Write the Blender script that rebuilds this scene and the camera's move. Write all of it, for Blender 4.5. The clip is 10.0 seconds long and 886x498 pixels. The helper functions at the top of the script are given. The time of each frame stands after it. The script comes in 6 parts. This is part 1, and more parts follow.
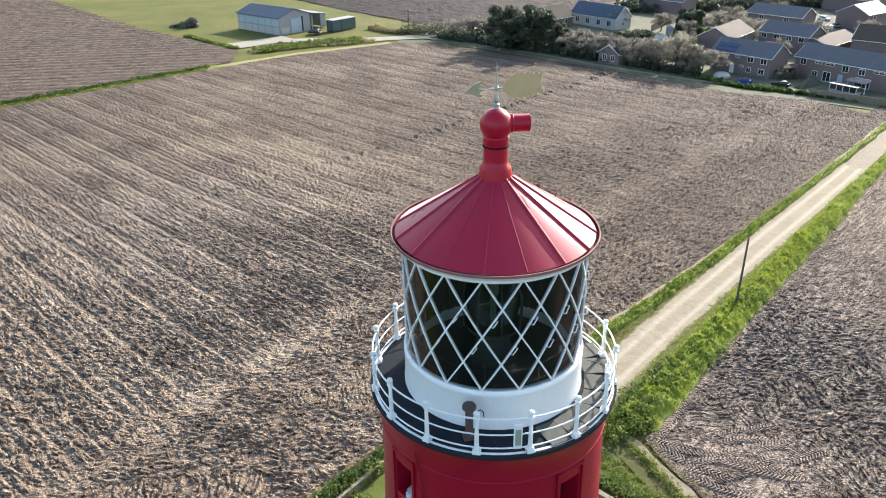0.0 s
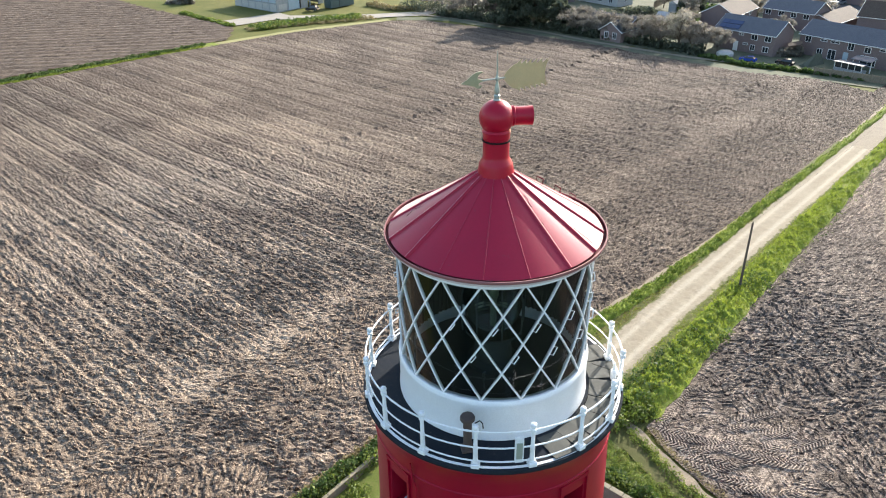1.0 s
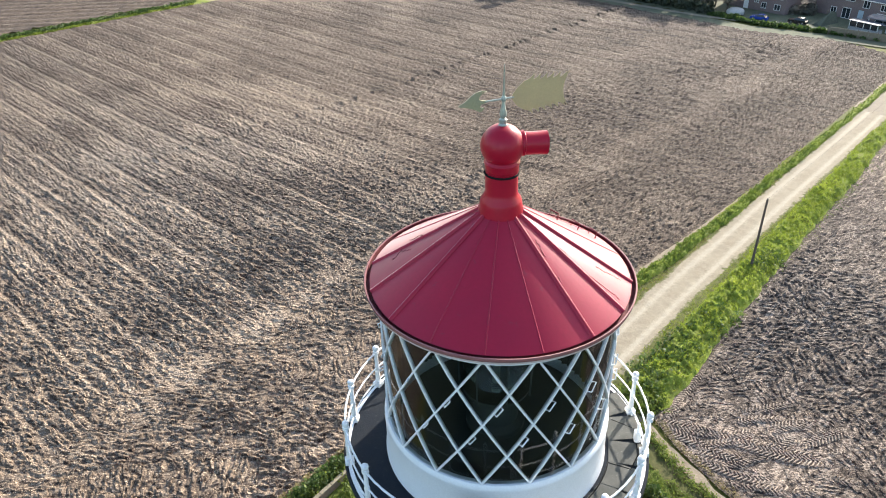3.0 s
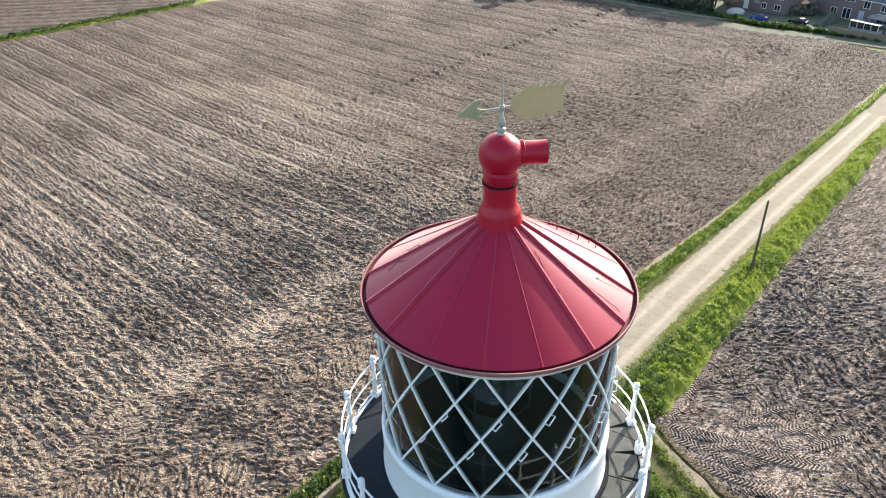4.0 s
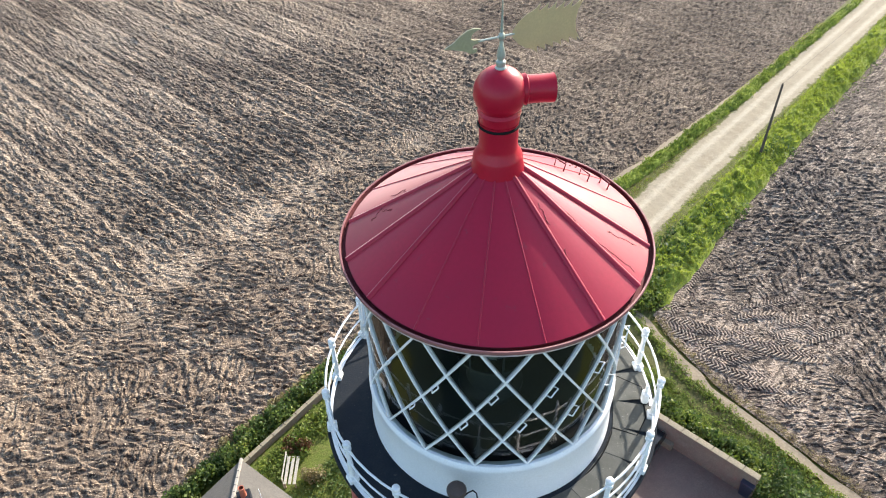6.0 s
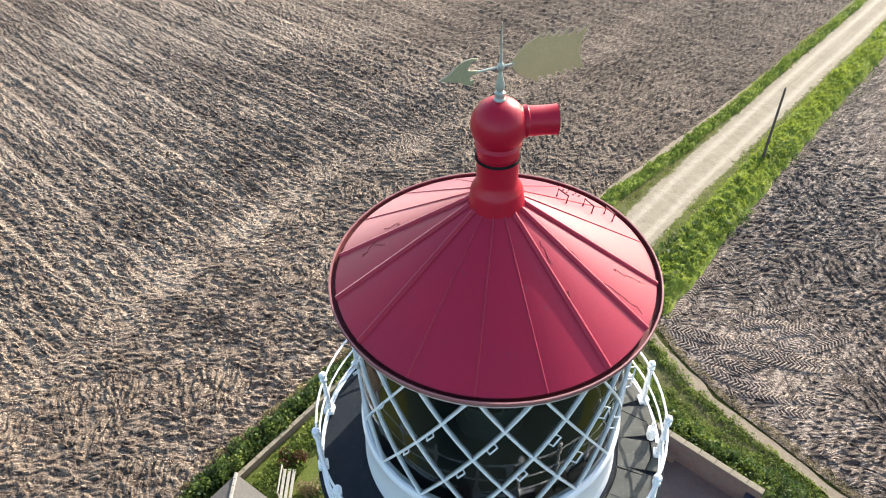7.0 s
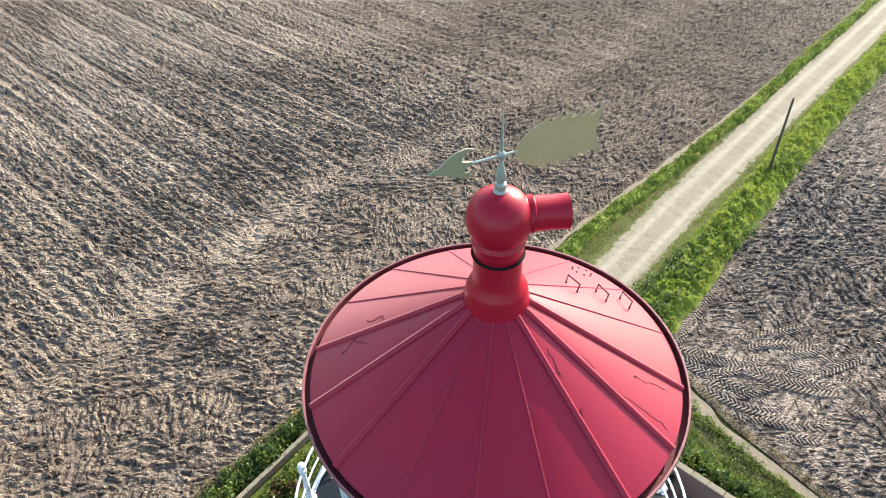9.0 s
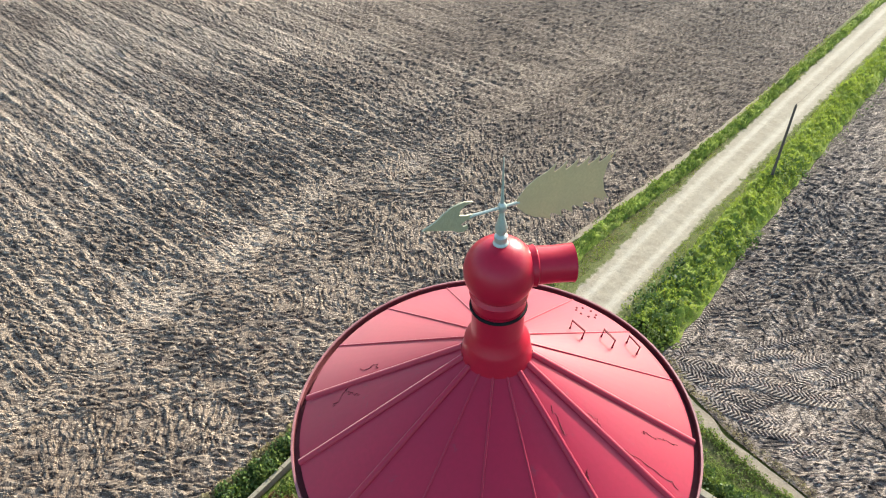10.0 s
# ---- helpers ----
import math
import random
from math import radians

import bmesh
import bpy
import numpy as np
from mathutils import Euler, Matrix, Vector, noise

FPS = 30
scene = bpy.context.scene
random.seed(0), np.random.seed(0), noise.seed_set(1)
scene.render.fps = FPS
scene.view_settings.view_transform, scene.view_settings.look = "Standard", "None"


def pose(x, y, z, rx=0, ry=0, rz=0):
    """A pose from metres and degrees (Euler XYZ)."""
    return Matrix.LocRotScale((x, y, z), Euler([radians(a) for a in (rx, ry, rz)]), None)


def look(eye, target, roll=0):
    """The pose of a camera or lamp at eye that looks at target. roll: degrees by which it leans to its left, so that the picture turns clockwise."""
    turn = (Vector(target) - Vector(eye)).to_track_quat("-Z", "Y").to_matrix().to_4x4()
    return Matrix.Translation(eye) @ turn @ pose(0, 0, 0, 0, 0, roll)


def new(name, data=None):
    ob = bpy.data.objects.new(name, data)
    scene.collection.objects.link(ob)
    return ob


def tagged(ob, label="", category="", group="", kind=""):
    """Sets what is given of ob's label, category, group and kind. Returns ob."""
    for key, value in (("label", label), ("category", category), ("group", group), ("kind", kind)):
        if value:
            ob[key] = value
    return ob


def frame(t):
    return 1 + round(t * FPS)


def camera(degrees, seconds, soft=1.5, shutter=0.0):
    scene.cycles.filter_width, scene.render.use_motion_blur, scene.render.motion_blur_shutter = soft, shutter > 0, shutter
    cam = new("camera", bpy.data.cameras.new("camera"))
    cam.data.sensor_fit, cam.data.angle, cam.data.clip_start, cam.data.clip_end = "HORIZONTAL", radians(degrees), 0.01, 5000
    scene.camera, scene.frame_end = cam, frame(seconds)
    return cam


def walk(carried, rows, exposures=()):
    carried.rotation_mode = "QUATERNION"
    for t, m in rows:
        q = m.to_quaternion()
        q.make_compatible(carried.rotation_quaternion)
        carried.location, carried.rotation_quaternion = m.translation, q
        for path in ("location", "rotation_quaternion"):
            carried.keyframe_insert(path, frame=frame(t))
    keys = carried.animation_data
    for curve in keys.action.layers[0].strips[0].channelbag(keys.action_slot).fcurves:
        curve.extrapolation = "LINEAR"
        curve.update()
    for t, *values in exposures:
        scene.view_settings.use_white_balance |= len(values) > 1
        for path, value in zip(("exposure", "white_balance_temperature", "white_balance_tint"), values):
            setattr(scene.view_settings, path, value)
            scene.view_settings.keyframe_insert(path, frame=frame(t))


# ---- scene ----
cam = camera(62.22, 10.0, soft=1.05)
# seconds, eye, pitch, yaw, roll
ROWS = [
    (0, 0.000, 0.000, 31.083, -26.59, 0.00, -1.16),
    (0.5, 0.026, 0.398, 31.058, -26.61, -0.03, -1.14),
    (1, 0.069, 1.058, 31.054, -28.30, 0.02, -1.19),
    (1.5, 0.109, 1.936, 31.034, -30.17, 0.06, -1.17),
    (2, 0.158, 2.882, 31.069, -30.23, 0.07, -1.17),
    (2.5, 0.198, 3.743, 31.104, -31.64, 0.12, -1.23),
    (2.7, 0.206, 3.958, 31.146, -31.68, 0.11, -1.21),
    (3.8, 0.242, 4.301, 31.178, -31.70, 0.10, -1.23),
    (4, 0.255, 4.400, 31.193, -31.69, 0.10, -1.23),
    (4.5, 0.299, 4.694, 31.242, -34.78, 0.21, -1.39),
    (5, 0.340, 5.224, 31.204, -41.24, 0.38, -1.72),
    (5.5, 0.380, 5.776, 31.228, -41.39, 0.35, -1.69),
    (5.7, 0.395, 5.972, 31.240, -41.44, 0.37, -1.69),
    (6.8, 0.455, 6.877, 31.250, -41.57, 0.34, -1.75),
    (7, 0.473, 7.017, 31.241, -41.60, 0.33, -1.69),
    (7.5, 0.502, 7.337, 31.236, -41.64, 0.31, -1.65),
    (8, 0.540, 7.700, 31.204, -41.64, 0.30, -1.68),
    (8.5, 0.566, 8.173, 31.187, -41.68, 0.30, -1.72),
    (9, 0.593, 8.767, 31.210, -41.75, 0.33, -1.75),
    (9.5, 0.621, 9.287, 31.255, -41.72, 0.33, -1.83),
    (10, 0.636, 9.431, 31.267, -41.71, 0.33, -1.78),
]
EXPOSURE = 1.4
walk(cam, [(t, pose(x, y, z, 90 + pitch, 0, yaw) @ pose(0, 0, 0, 0, 0, roll)) for t, x, y, z, pitch, yaw, roll in ROWS],
     [(0, EXPOSURE, 6500, 10), (7, EXPOSURE, 6500, 10), (8.5, EXPOSURE, 6450, 8), (10, EXPOSURE, 6300, 5)])

# ---- light ----
SUN_AZ, SUN_EL = math.atan2(0.593, 0.805), radians(23.8)  # clockwise from +y
world = bpy.data.worlds.new("sky")
scene.world = world
world.use_nodes = True
wn = world.node_tree
sky = wn.nodes.new("ShaderNodeTexSky")
sky.sky_type, sky.sun_disc = "NISHITA", False
sky.sun_elevation, sky.sun_rotation = SUN_EL, SUN_AZ
sky.air_density, sky.dust_density, sky.ozone_density = 1.1, 1.6, 1.3
wn.nodes["Background"].inputs[1].default_value = 0.15
wn.links.new(sky.outputs[0], wn.nodes["Background"].inputs[0])
sun = new("sun", bpy.data.lights.new("sun", "SUN"))
sun.data.energy, sun.data.angle, sun.data.color = 3.9, radians(0.55), (1.0, 0.93, 0.84)
sun.matrix_world = look((0, 0, 0), (-math.sin(SUN_AZ) * math.cos(SUN_EL), -math.cos(SUN_AZ) * math.cos(SUN_EL), -math.sin(SUN_EL)))

# ---- materials ----


def nodes_of(name):
    m = bpy.data.materials.new(name)
    m.use_nodes = True
    nt = m.node_tree
    return m, nt, nt.nodes["Principled BSDF"]


def node(nt, kind, **values):
    n = nt.nodes.new(kind)
    for key, value in values.items():
        n.inputs[key.replace("_", " ")].default_value = value
    return n


def mix(nt, fac, a, b):
    n = nt.nodes.new("ShaderNodeMix")
    n.data_type = "RGBA"
    for sock, v in ((n.inputs[0], fac), (n.inputs[6], a), (n.inputs[7], b)):
        if isinstance(v, bpy.types.NodeSocket):
            nt.links.new(v, sock)
        elif isinstance(v, (int, float)):
            sock.default_value = v
        else:
            sock.default_value = (*v, 1)
    return n.outputs[2]


def ramp(nt, src, lo, hi):
    n = nt.nodes.new("ShaderNodeMapRange")
    nt.links.new(src, n.inputs[0])
    n.inputs[1].default_value, n.inputs[2].default_value = lo, hi
    return n.outputs[0]


def coords(nt, scale=(1, 1, 1), rot=0.0, kind="Object"):
    tc = nt.nodes.new("ShaderNodeTexCoord")
    mp = nt.nodes.new("ShaderNodeMapping")
    mp.inputs["Scale"].default_value, mp.inputs["Rotation"].default_value = scale, (0, 0, rot)
    nt.links.new(tc.outputs[kind], mp.inputs[0])
    return mp.outputs[0]


def noise_tex(nt, vec, scale, detail=4.0, rough=0.6):
    n = node(nt, "ShaderNodeTexNoise", Scale=scale, Detail=detail, Roughness=rough)
    nt.links.new(vec, n.inputs["Vector"])
    return n.outputs[0]


def bump(nt, bsdf, height, strength, distance):
    b = node(nt, "ShaderNodeBump", Strength=strength, Distance=distance)
    nt.links.new(height, b.inputs["Height"])
    nt.links.new(b.outputs[0], bsdf.inputs["Normal"])


def painted(name, base, dark, rough=0.4, scale=3.0, metal=0.0, grain=40.0, relief=0.004, spots=None):
    """Paint or another even surface: two tones in large patches, fine grain, a little relief; spots: a third tone in small flakes."""
    m, nt, p = nodes_of(name)
    v = coords(nt)
    big, fine = noise_tex(nt, v, scale), noise_tex(nt, v, grain, 3)
    col = mix(nt, ramp(nt, big, 0.35, 0.7), base, dark)
    col = mix(nt, ramp(nt, fine, 0.3, 0.9), col, tuple(c * 0.8 for c in base))
    if spots:
        col = mix(nt, ramp(nt, noise_tex(nt, v, scale * 6, 6, 0.75), 0.62, 0.68), col, spots)
    nt.links.new(col, p.inputs["Base Color"])
    p.inputs["Metallic"].default_value = metal
    r = nt.nodes.new("ShaderNodeMapRange")
    nt.links.new(big, r.inputs[0])
    r.inputs[3].default_value, r.inputs[4].default_value = rough * 0.8, min(1, rough * 1.3)
    nt.links.new(r.outputs[0], p.inputs["Roughness"])
    bump(nt, p, fine, 0.5, relief)
    return m


def mottled(name, tones, scale, fine, rough=0.9, relief=0.03, stretch=(1, 1, 1), rot=0.0, shine=0.2):
    """Soil, gravel, grass and the like: three tones in patches and grains, with relief."""
    m, nt, p = nodes_of(name)
    v = coords(nt, stretch, rot)
    big, mid, small = noise_tex(nt, v, scale, 5), noise_tex(nt, v, scale * 7, 5, 0.7), noise_tex(nt, v, fine, 6, 0.75)
    col = mix(nt, ramp(nt, big, 0.35, 0.65), tones[0], tones[1])
    col = mix(nt, ramp(nt, mid, 0.45, 0.7), col, tones[2])
    col = mix(nt, ramp(nt, small, 0.3, 0.8), col, tuple(c * 0.55 for c in tones[0]))
    nt.links.new(col, p.inputs["Base Color"])
    p.inputs["Roughness"].default_value = rough
    p.inputs["Specular IOR Level"].default_value = shine
    bump(nt, p, small, 0.8, relief)
    return m


def leafy(name, a, b):
    """Leaves: a tone for each clump, a little light through them."""
    m, nt, p = nodes_of(name)
    g = nt.nodes.new("ShaderNodeNewGeometry")
    v = coords(nt)
    col = mix(nt, g.outputs["Random Per Island"], a, b)
    col = mix(nt, ramp(nt, noise_tex(nt, v, 0.5, 3), 0.4, 0.7), col, tuple(c * 0.7 for c in a))
    nt.links.new(col, p.inputs["Base Color"])
    p.inputs["Roughness"].default_value = 0.6
    t = nt.nodes.new("ShaderNodeBsdfTranslucent")
    nt.links.new(col, t.inputs[0])
    mx = nt.nodes.new("ShaderNodeMixShader")
    mx.inputs[0].default_value = 0.5
    nt.links.new(p.outputs[0], mx.inputs[1])
    nt.links.new(t.outputs[0], mx.inputs[2])
    nt.links.new(mx.outputs[0], nt.nodes["Material Output"].inputs[0])
    return m


def glass(name, tint=(0.9, 0.95, 0.93), rough=0.0):
    """Clear pane: sees through, mirrors by Fresnel."""
    m, nt, p = nodes_of(name)
    tr = nt.nodes.new("ShaderNodeBsdfTransparent")
    tr.inputs[0].default_value = (*tint, 1)
    gl = nt.nodes.new("ShaderNodeBsdfGlossy")
    gl.inputs["Roughness"].default_value = rough
    fr = node(nt, "ShaderNodeFresnel", IOR=1.5)
    mx = nt.nodes.new("ShaderNodeMixShader")
    nt.links.new(fr.outputs[0], mx.inputs[0])
    nt.links.new(tr.outputs[0], mx.inputs[1])
    nt.links.new(gl.outputs[0], mx.inputs[2])
    nt.links.new(mx.outputs[0], nt.nodes["Material Output"].inputs[0])
    return m


def gloss(m, coat, rough, level=0.5, ior=1.5):
    """A coat of varnish over a paint."""
    p = m.node_tree.nodes["Principled BSDF"]
    p.inputs["Coat Weight"].default_value, p.inputs["Coat Roughness"].default_value = coat, rough
    p.inputs["Coat IOR"].default_value, p.inputs["Specular IOR Level"].default_value = ior, level
    return m


RED = painted("red paint", (0.31, 0.004, 0.022), (0.27, 0.004, 0.022), 0.33, 1.3, grain=25, relief=0.003)
RED_ROOF = painted("red roof paint", (0.37, 0.001, 0.028), (0.31, 0.001, 0.028), 0.5, 0.9, grain=18, relief=0.003, spots=(0.25, 0.015, 0.035))
RED_VENT = painted("bright red paint", (0.42, 0.003, 0.024), (0.36, 0.003, 0.025), 0.4, 2.0, grain=25, relief=0.002)
gloss(RED_ROOF, 1.0, 0.43, 0.0, 1.45), gloss(RED_VENT, 0.6, 0.3, 0.2, 1.33), gloss(RED, 0.2, 0.35, 0.15, 1.35)
RED_ROOF.node_tree.nodes["Principled BSDF"].inputs["Sheen Weight"].default_value = 0.5
RED_ROOF.node_tree.nodes["Principled BSDF"].inputs["Sheen Roughness"].default_value = 0.35
RUST = painted("maroon gutter channel", (0.13, 0.014, 0.022), (0.17, 0.03, 0.03), 0.75, 4.0, grain=50, relief=0.01, spots=(0.17, 0.09, 0.06))
RUNG_RED = painted("dark red bare iron", (0.15, 0.006, 0.012), (0.11, 0.006, 0.012), 0.6, 6.0)
WHITE = painted("white paint", (0.84, 0.86, 0.87), (0.79, 0.81, 0.82), 0.35, 2.0, grain=40, relief=0.002, spots=(0.74, 0.74, 0.72))
BLACK = gloss(painted("black rubber band", (0.012, 0.012, 0.012), (0.016, 0.016, 0.016), 0.9), 0.0, 0.5, 0.1)
DECK = gloss(painted("bitumen deck", (0.016, 0.021, 0.029), (0.03, 0.033, 0.036), 0.9, 2.5, grain=30, relief=0.01, spots=(0.07, 0.07, 0.062)), 0.0, 0.5, 0.12)
BRASS = painted("weathered gilding", (0.60, 0.46, 0.24), (0.50, 0.385, 0.215), 0.5, 3.0, 0.1)
PALE = painted("pale grey metal", (0.44, 0.47, 0.41), (0.36, 0.42, 0.36), 0.4, 6.0, 0.4)
GILT = painted("greenish gilding", (0.44, 0.41, 0.25), (0.38, 0.37, 0.25), 0.4, 5.0, 0.3)
# one near-black tone for floor, ceiling, lens frame and window backs
DARKROOM = painted("near-black lantern interior and window backs", (0.016, 0.022, 0.022), (0.022, 0.03, 0.028), 0.6, 2.0)
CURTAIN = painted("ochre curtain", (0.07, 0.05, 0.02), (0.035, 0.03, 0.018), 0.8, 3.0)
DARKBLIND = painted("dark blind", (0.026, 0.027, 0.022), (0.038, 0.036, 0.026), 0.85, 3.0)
FLAG_SUNLIT = painted("grey flagstone and sunlit deck", (0.075, 0.077, 0.066), (0.05, 0.052, 0.045), 0.8, 3.0, grain=30, relief=0.008, spots=(0.2, 0.2, 0.18))
PANE = glass("lantern glass", (0.74, 0.82, 0.82))
OPTIC = glass("lens glass", (0.62, 0.68, 0.56), 0.12)


def given(nt, name):
    """A number that the mesh carries at its corners."""
    n = nt.nodes.new("ShaderNodeAttribute")
    n.attribute_name = name
    return n.outputs["Fac"]


def summed(nt, a, b, weight):
    n = nt.nodes.new("ShaderNodeMath")
    n.operation = "MULTIPLY_ADD"
    nt.links.new(b, n.inputs[0])
    n.inputs[1].default_value = weight
    nt.links.new(a, n.inputs[2])
    return n.outputs[0]


def soil(name, pale, mid, dark, rot):
    """Turned earth with straw in it: moist and dry patches, pale flecks drawn out along the furrows, crumbs.
    The mesh says how thick the straw lies ("straw") and how far the colour is darkened, for far clod shade and wet
    patches."""
    m, nt, p = nodes_of(name)
    v, w = coords(nt), coords(nt, (0.8, 2.8, 1.0), rot)
    patch, streak = noise_tex(nt, v, 0.05, 4), noise_tex(nt, w, 1.9, 6, 0.72)
    crumb, grit = noise_tex(nt, w, 5.0, 5, 0.78), noise_tex(nt, v, 11.0, 3, 0.7)
    straw_ = given(nt, "straw")
    col = mix(nt, ramp(nt, summed(nt, streak, straw_, 0.10), 0.42, 0.56), dark, mid)
    col = mix(nt, ramp(nt, summed(nt, crumb, straw_, 0.20), 0.585, 0.645), col, pale)
    col = mix(nt, ramp(nt, grit, 0.58, 0.68), col, dark)
    tone = mix(nt, ramp(nt, patch, 0.35, 0.65), (1.10, 1.07, 1.04), (0.88, 0.88, 0.89))
    # darkens the colour: stands for shade among far clods, also wet patches
    tone = mix(nt, given(nt, "shade_damp"), tone, (0.42, 0.405, 0.405))
    mul = nt.nodes.new("ShaderNodeMix")
    mul.data_type, mul.blend_type = "RGBA", "MULTIPLY"
    mul.inputs[0].default_value = 1.0
    nt.links.new(col, mul.inputs[6])
    nt.links.new(tone, mul.inputs[7])
    nt.links.new(mul.outputs[2], p.inputs["Base Color"])
    p.inputs["Roughness"].default_value = 0.85
    p.inputs["Specular IOR Level"].default_value = 0.12
    bump(nt, p, summed(nt, crumb, grit, 1.0), 1.0, 0.045)
    return m


SOIL = soil("ploughed soil with straw", (0.50, 0.40, 0.293), (0.198, 0.152, 0.112), (0.048, 0.035, 0.028), radians(44))
SOIL_DARK = soil("grey ploughed soil", (0.40, 0.325, 0.255), (0.135, 0.107, 0.085), (0.038, 0.030, 0.025), radians(-43))
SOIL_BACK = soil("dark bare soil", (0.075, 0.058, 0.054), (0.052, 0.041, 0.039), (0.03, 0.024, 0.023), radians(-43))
GRASS = mottled("rough grass", ((0.19, 0.25, 0.03), (0.24, 0.29, 0.045), (0.26, 0.26, 0.07)), 0.15, 14.0, relief=0.05)
LAWN = mottled("meadow grass", ((0.10, 0.115, 0.018), (0.19, 0.17, 0.045), (0.125, 0.125, 0.03)), 0.07, 3.0, relief=0.03)
GARDEN_TURF = mottled("rough garden turf", ((0.10, 0.14, 0.022), (0.15, 0.18, 0.035), (0.17, 0.155, 0.055)), 0.5, 9.0, relief=0.06)
# only for the unseen sheet that the lantern glass mirrors
UNSEEN_GROUND = mottled("dark unseen ground", ((0.05, 0.075, 0.055), (0.07, 0.095, 0.07), (0.075, 0.09, 0.06)), 0.2, 6.0)
YARD = mottled("brown brick paving", ((0.21, 0.155, 0.125), (0.26, 0.19, 0.15), (0.18, 0.14, 0.115)), 0.8, 20.0, relief=0.012)
BRICK = mottled("weathered garden wall", ((0.27, 0.22, 0.17), (0.22, 0.18, 0.14), (0.31, 0.26, 0.20)), 0.7, 18.0, relief=0.012)
SLATE = mottled("grey slate roof", ((0.115, 0.105, 0.092), (0.14, 0.13, 0.115), (0.10, 0.092, 0.082)), 0.5, 12.0, 0.7, relief=0.01, stretch=(1, 1, 3))
# lifted and blued: haze over the village is put into this colour
TILE_DARK = mottled("dark roof tiles paled for haze", ((0.105, 0.115, 0.135), (0.13, 0.138, 0.155), (0.09, 0.10, 0.12)), 0.4, 6.0, 0.6, relief=0.02, shine=0.22)
TILE_TAN = mottled("tan pantiles", ((0.11, 0.085, 0.068), (0.09, 0.07, 0.056), (0.13, 0.105, 0.083)), 0.4, 6.0, 0.7, relief=0.02, shine=0.04)
TILE_BLUE = mottled("blue-grey slates", ((0.085, 0.11, 0.15), (0.10, 0.13, 0.17), (0.075, 0.095, 0.13)), 0.4, 6.0, 0.6, relief=0.02, shine=0.1)
# brick lightened and greyed, its distance haze painted in
WALL_RED = mottled("red brick greyed for haze", ((0.21, 0.16, 0.155), (0.245, 0.185, 0.175), (0.18, 0.145, 0.145)), 0.6, 9.0, relief=0.015)
WALL_WHITE = mottled("white rendered wall", ((0.50, 0.49, 0.47), (0.44, 0.43, 0.41), (0.54, 0.53, 0.51)), 0.5, 8.0, relief=0.01, shine=0.05)
METAL_GREY = mottled("grey corrugated sheet", ((0.33, 0.35, 0.36), (0.27, 0.29, 0.30), (0.40, 0.41, 0.41)), 0.4, 5.0, 0.5, relief=0.02, stretch=(4, 4, 0.4))
DOOR_BLUE = painted("pale blue door", (0.36, 0.44, 0.50), (0.30, 0.38, 0.44), 0.5, 1.0)
FRAME = painted("white window frame", (0.75, 0.75, 0.74), (0.68, 0.68, 0.67), 0.4)
DARKPANE = painted("window glass", (0.02, 0.025, 0.03), (0.03, 0.035, 0.04), 0.06)
WOOD = mottled("weathered grey wood", ((0.22, 0.185, 0.14), (0.17, 0.145, 0.11), (0.26, 0.225, 0.17)), 1.5, 14.0, 0.85, relief=0.01, stretch=(1, 1, 0.2))
TARRED = mottled("tarred pole wood", ((0.10, 0.088, 0.075), (0.13, 0.115, 0.095), (0.08, 0.07, 0.06)), 1.5, 14.0, 0.85, relief=0.01, stretch=(1, 1, 0.2))
TERRACOTTA = painted("terracotta", (0.38, 0.12, 0.07), (0.32, 0.10, 0.06), 0.7, 5.0)
TYRE = painted("tyre rubber", (0.015, 0.015, 0.016), (0.02, 0.02, 0.02), 0.7)
CHROME = painted("bright metal", (0.6, 0.6, 0.6), (0.5, 0.5, 0.5), 0.25, 3.0, 1.0)
SOLAR = painted("solar panel", (0.02, 0.04, 0.10), (0.025, 0.05, 0.12), 0.12)
RUST_PIPE = painted("brown rusted pipe", (0.085, 0.06, 0.05), (0.12, 0.08, 0.06), 0.7, 5.0, spots=(0.05, 0.04, 0.04))
PLASTIC = painted("pale plastic sheet", (0.55, 0.56, 0.60), (0.40, 0.42, 0.46), 0.4, 8.0)
IVY = leafy("ivy leaves", (0.05, 0.10, 0.02), (0.14, 0.19, 0.05))
LIME = leafy("fresh green leaves", (0.11, 0.17, 0.025), (0.26, 0.31, 0.06))
BLADE = leafy("grass blades", (0.22, 0.285, 0.032), (0.33, 0.385, 0.055))
DRY = leafy("dry grass", (0.32, 0.26, 0.13), (0.22, 0.20, 0.09))
# needles here and twigs below are lightened to carry the far haze
PINE = leafy("conifer needles paled for haze", (0.07, 0.09, 0.058), (0.115, 0.125, 0.085))
TWIG = leafy("bare twigs greyed for haze", (0.19, 0.175, 0.145), (0.31, 0.285, 0.24))
BLOSSOM = leafy("pale blossom twigs", (0.30, 0.28, 0.22), (0.42, 0.39, 0.33))
SAND = mottled("sandy track", ((0.31, 0.26, 0.19), (0.27, 0.225, 0.16), (0.35, 0.295, 0.215)), 0.5, 12.0, relief=0.015)
COPING = mottled("pale coping stone", ((0.31, 0.27, 0.19), (0.25, 0.22, 0.15), (0.36, 0.31, 0.22)), 1.2, 16.0, relief=0.008)
RIDGE = mottled("pale ridge tiles", ((0.30, 0.28, 0.25), (0.25, 0.235, 0.21), (0.34, 0.32, 0.29)), 1.2, 16.0, relief=0.006)
BRAMBLE = leafy("reddish bramble leaves", (0.16, 0.06, 0.03), (0.13, 0.12, 0.04))
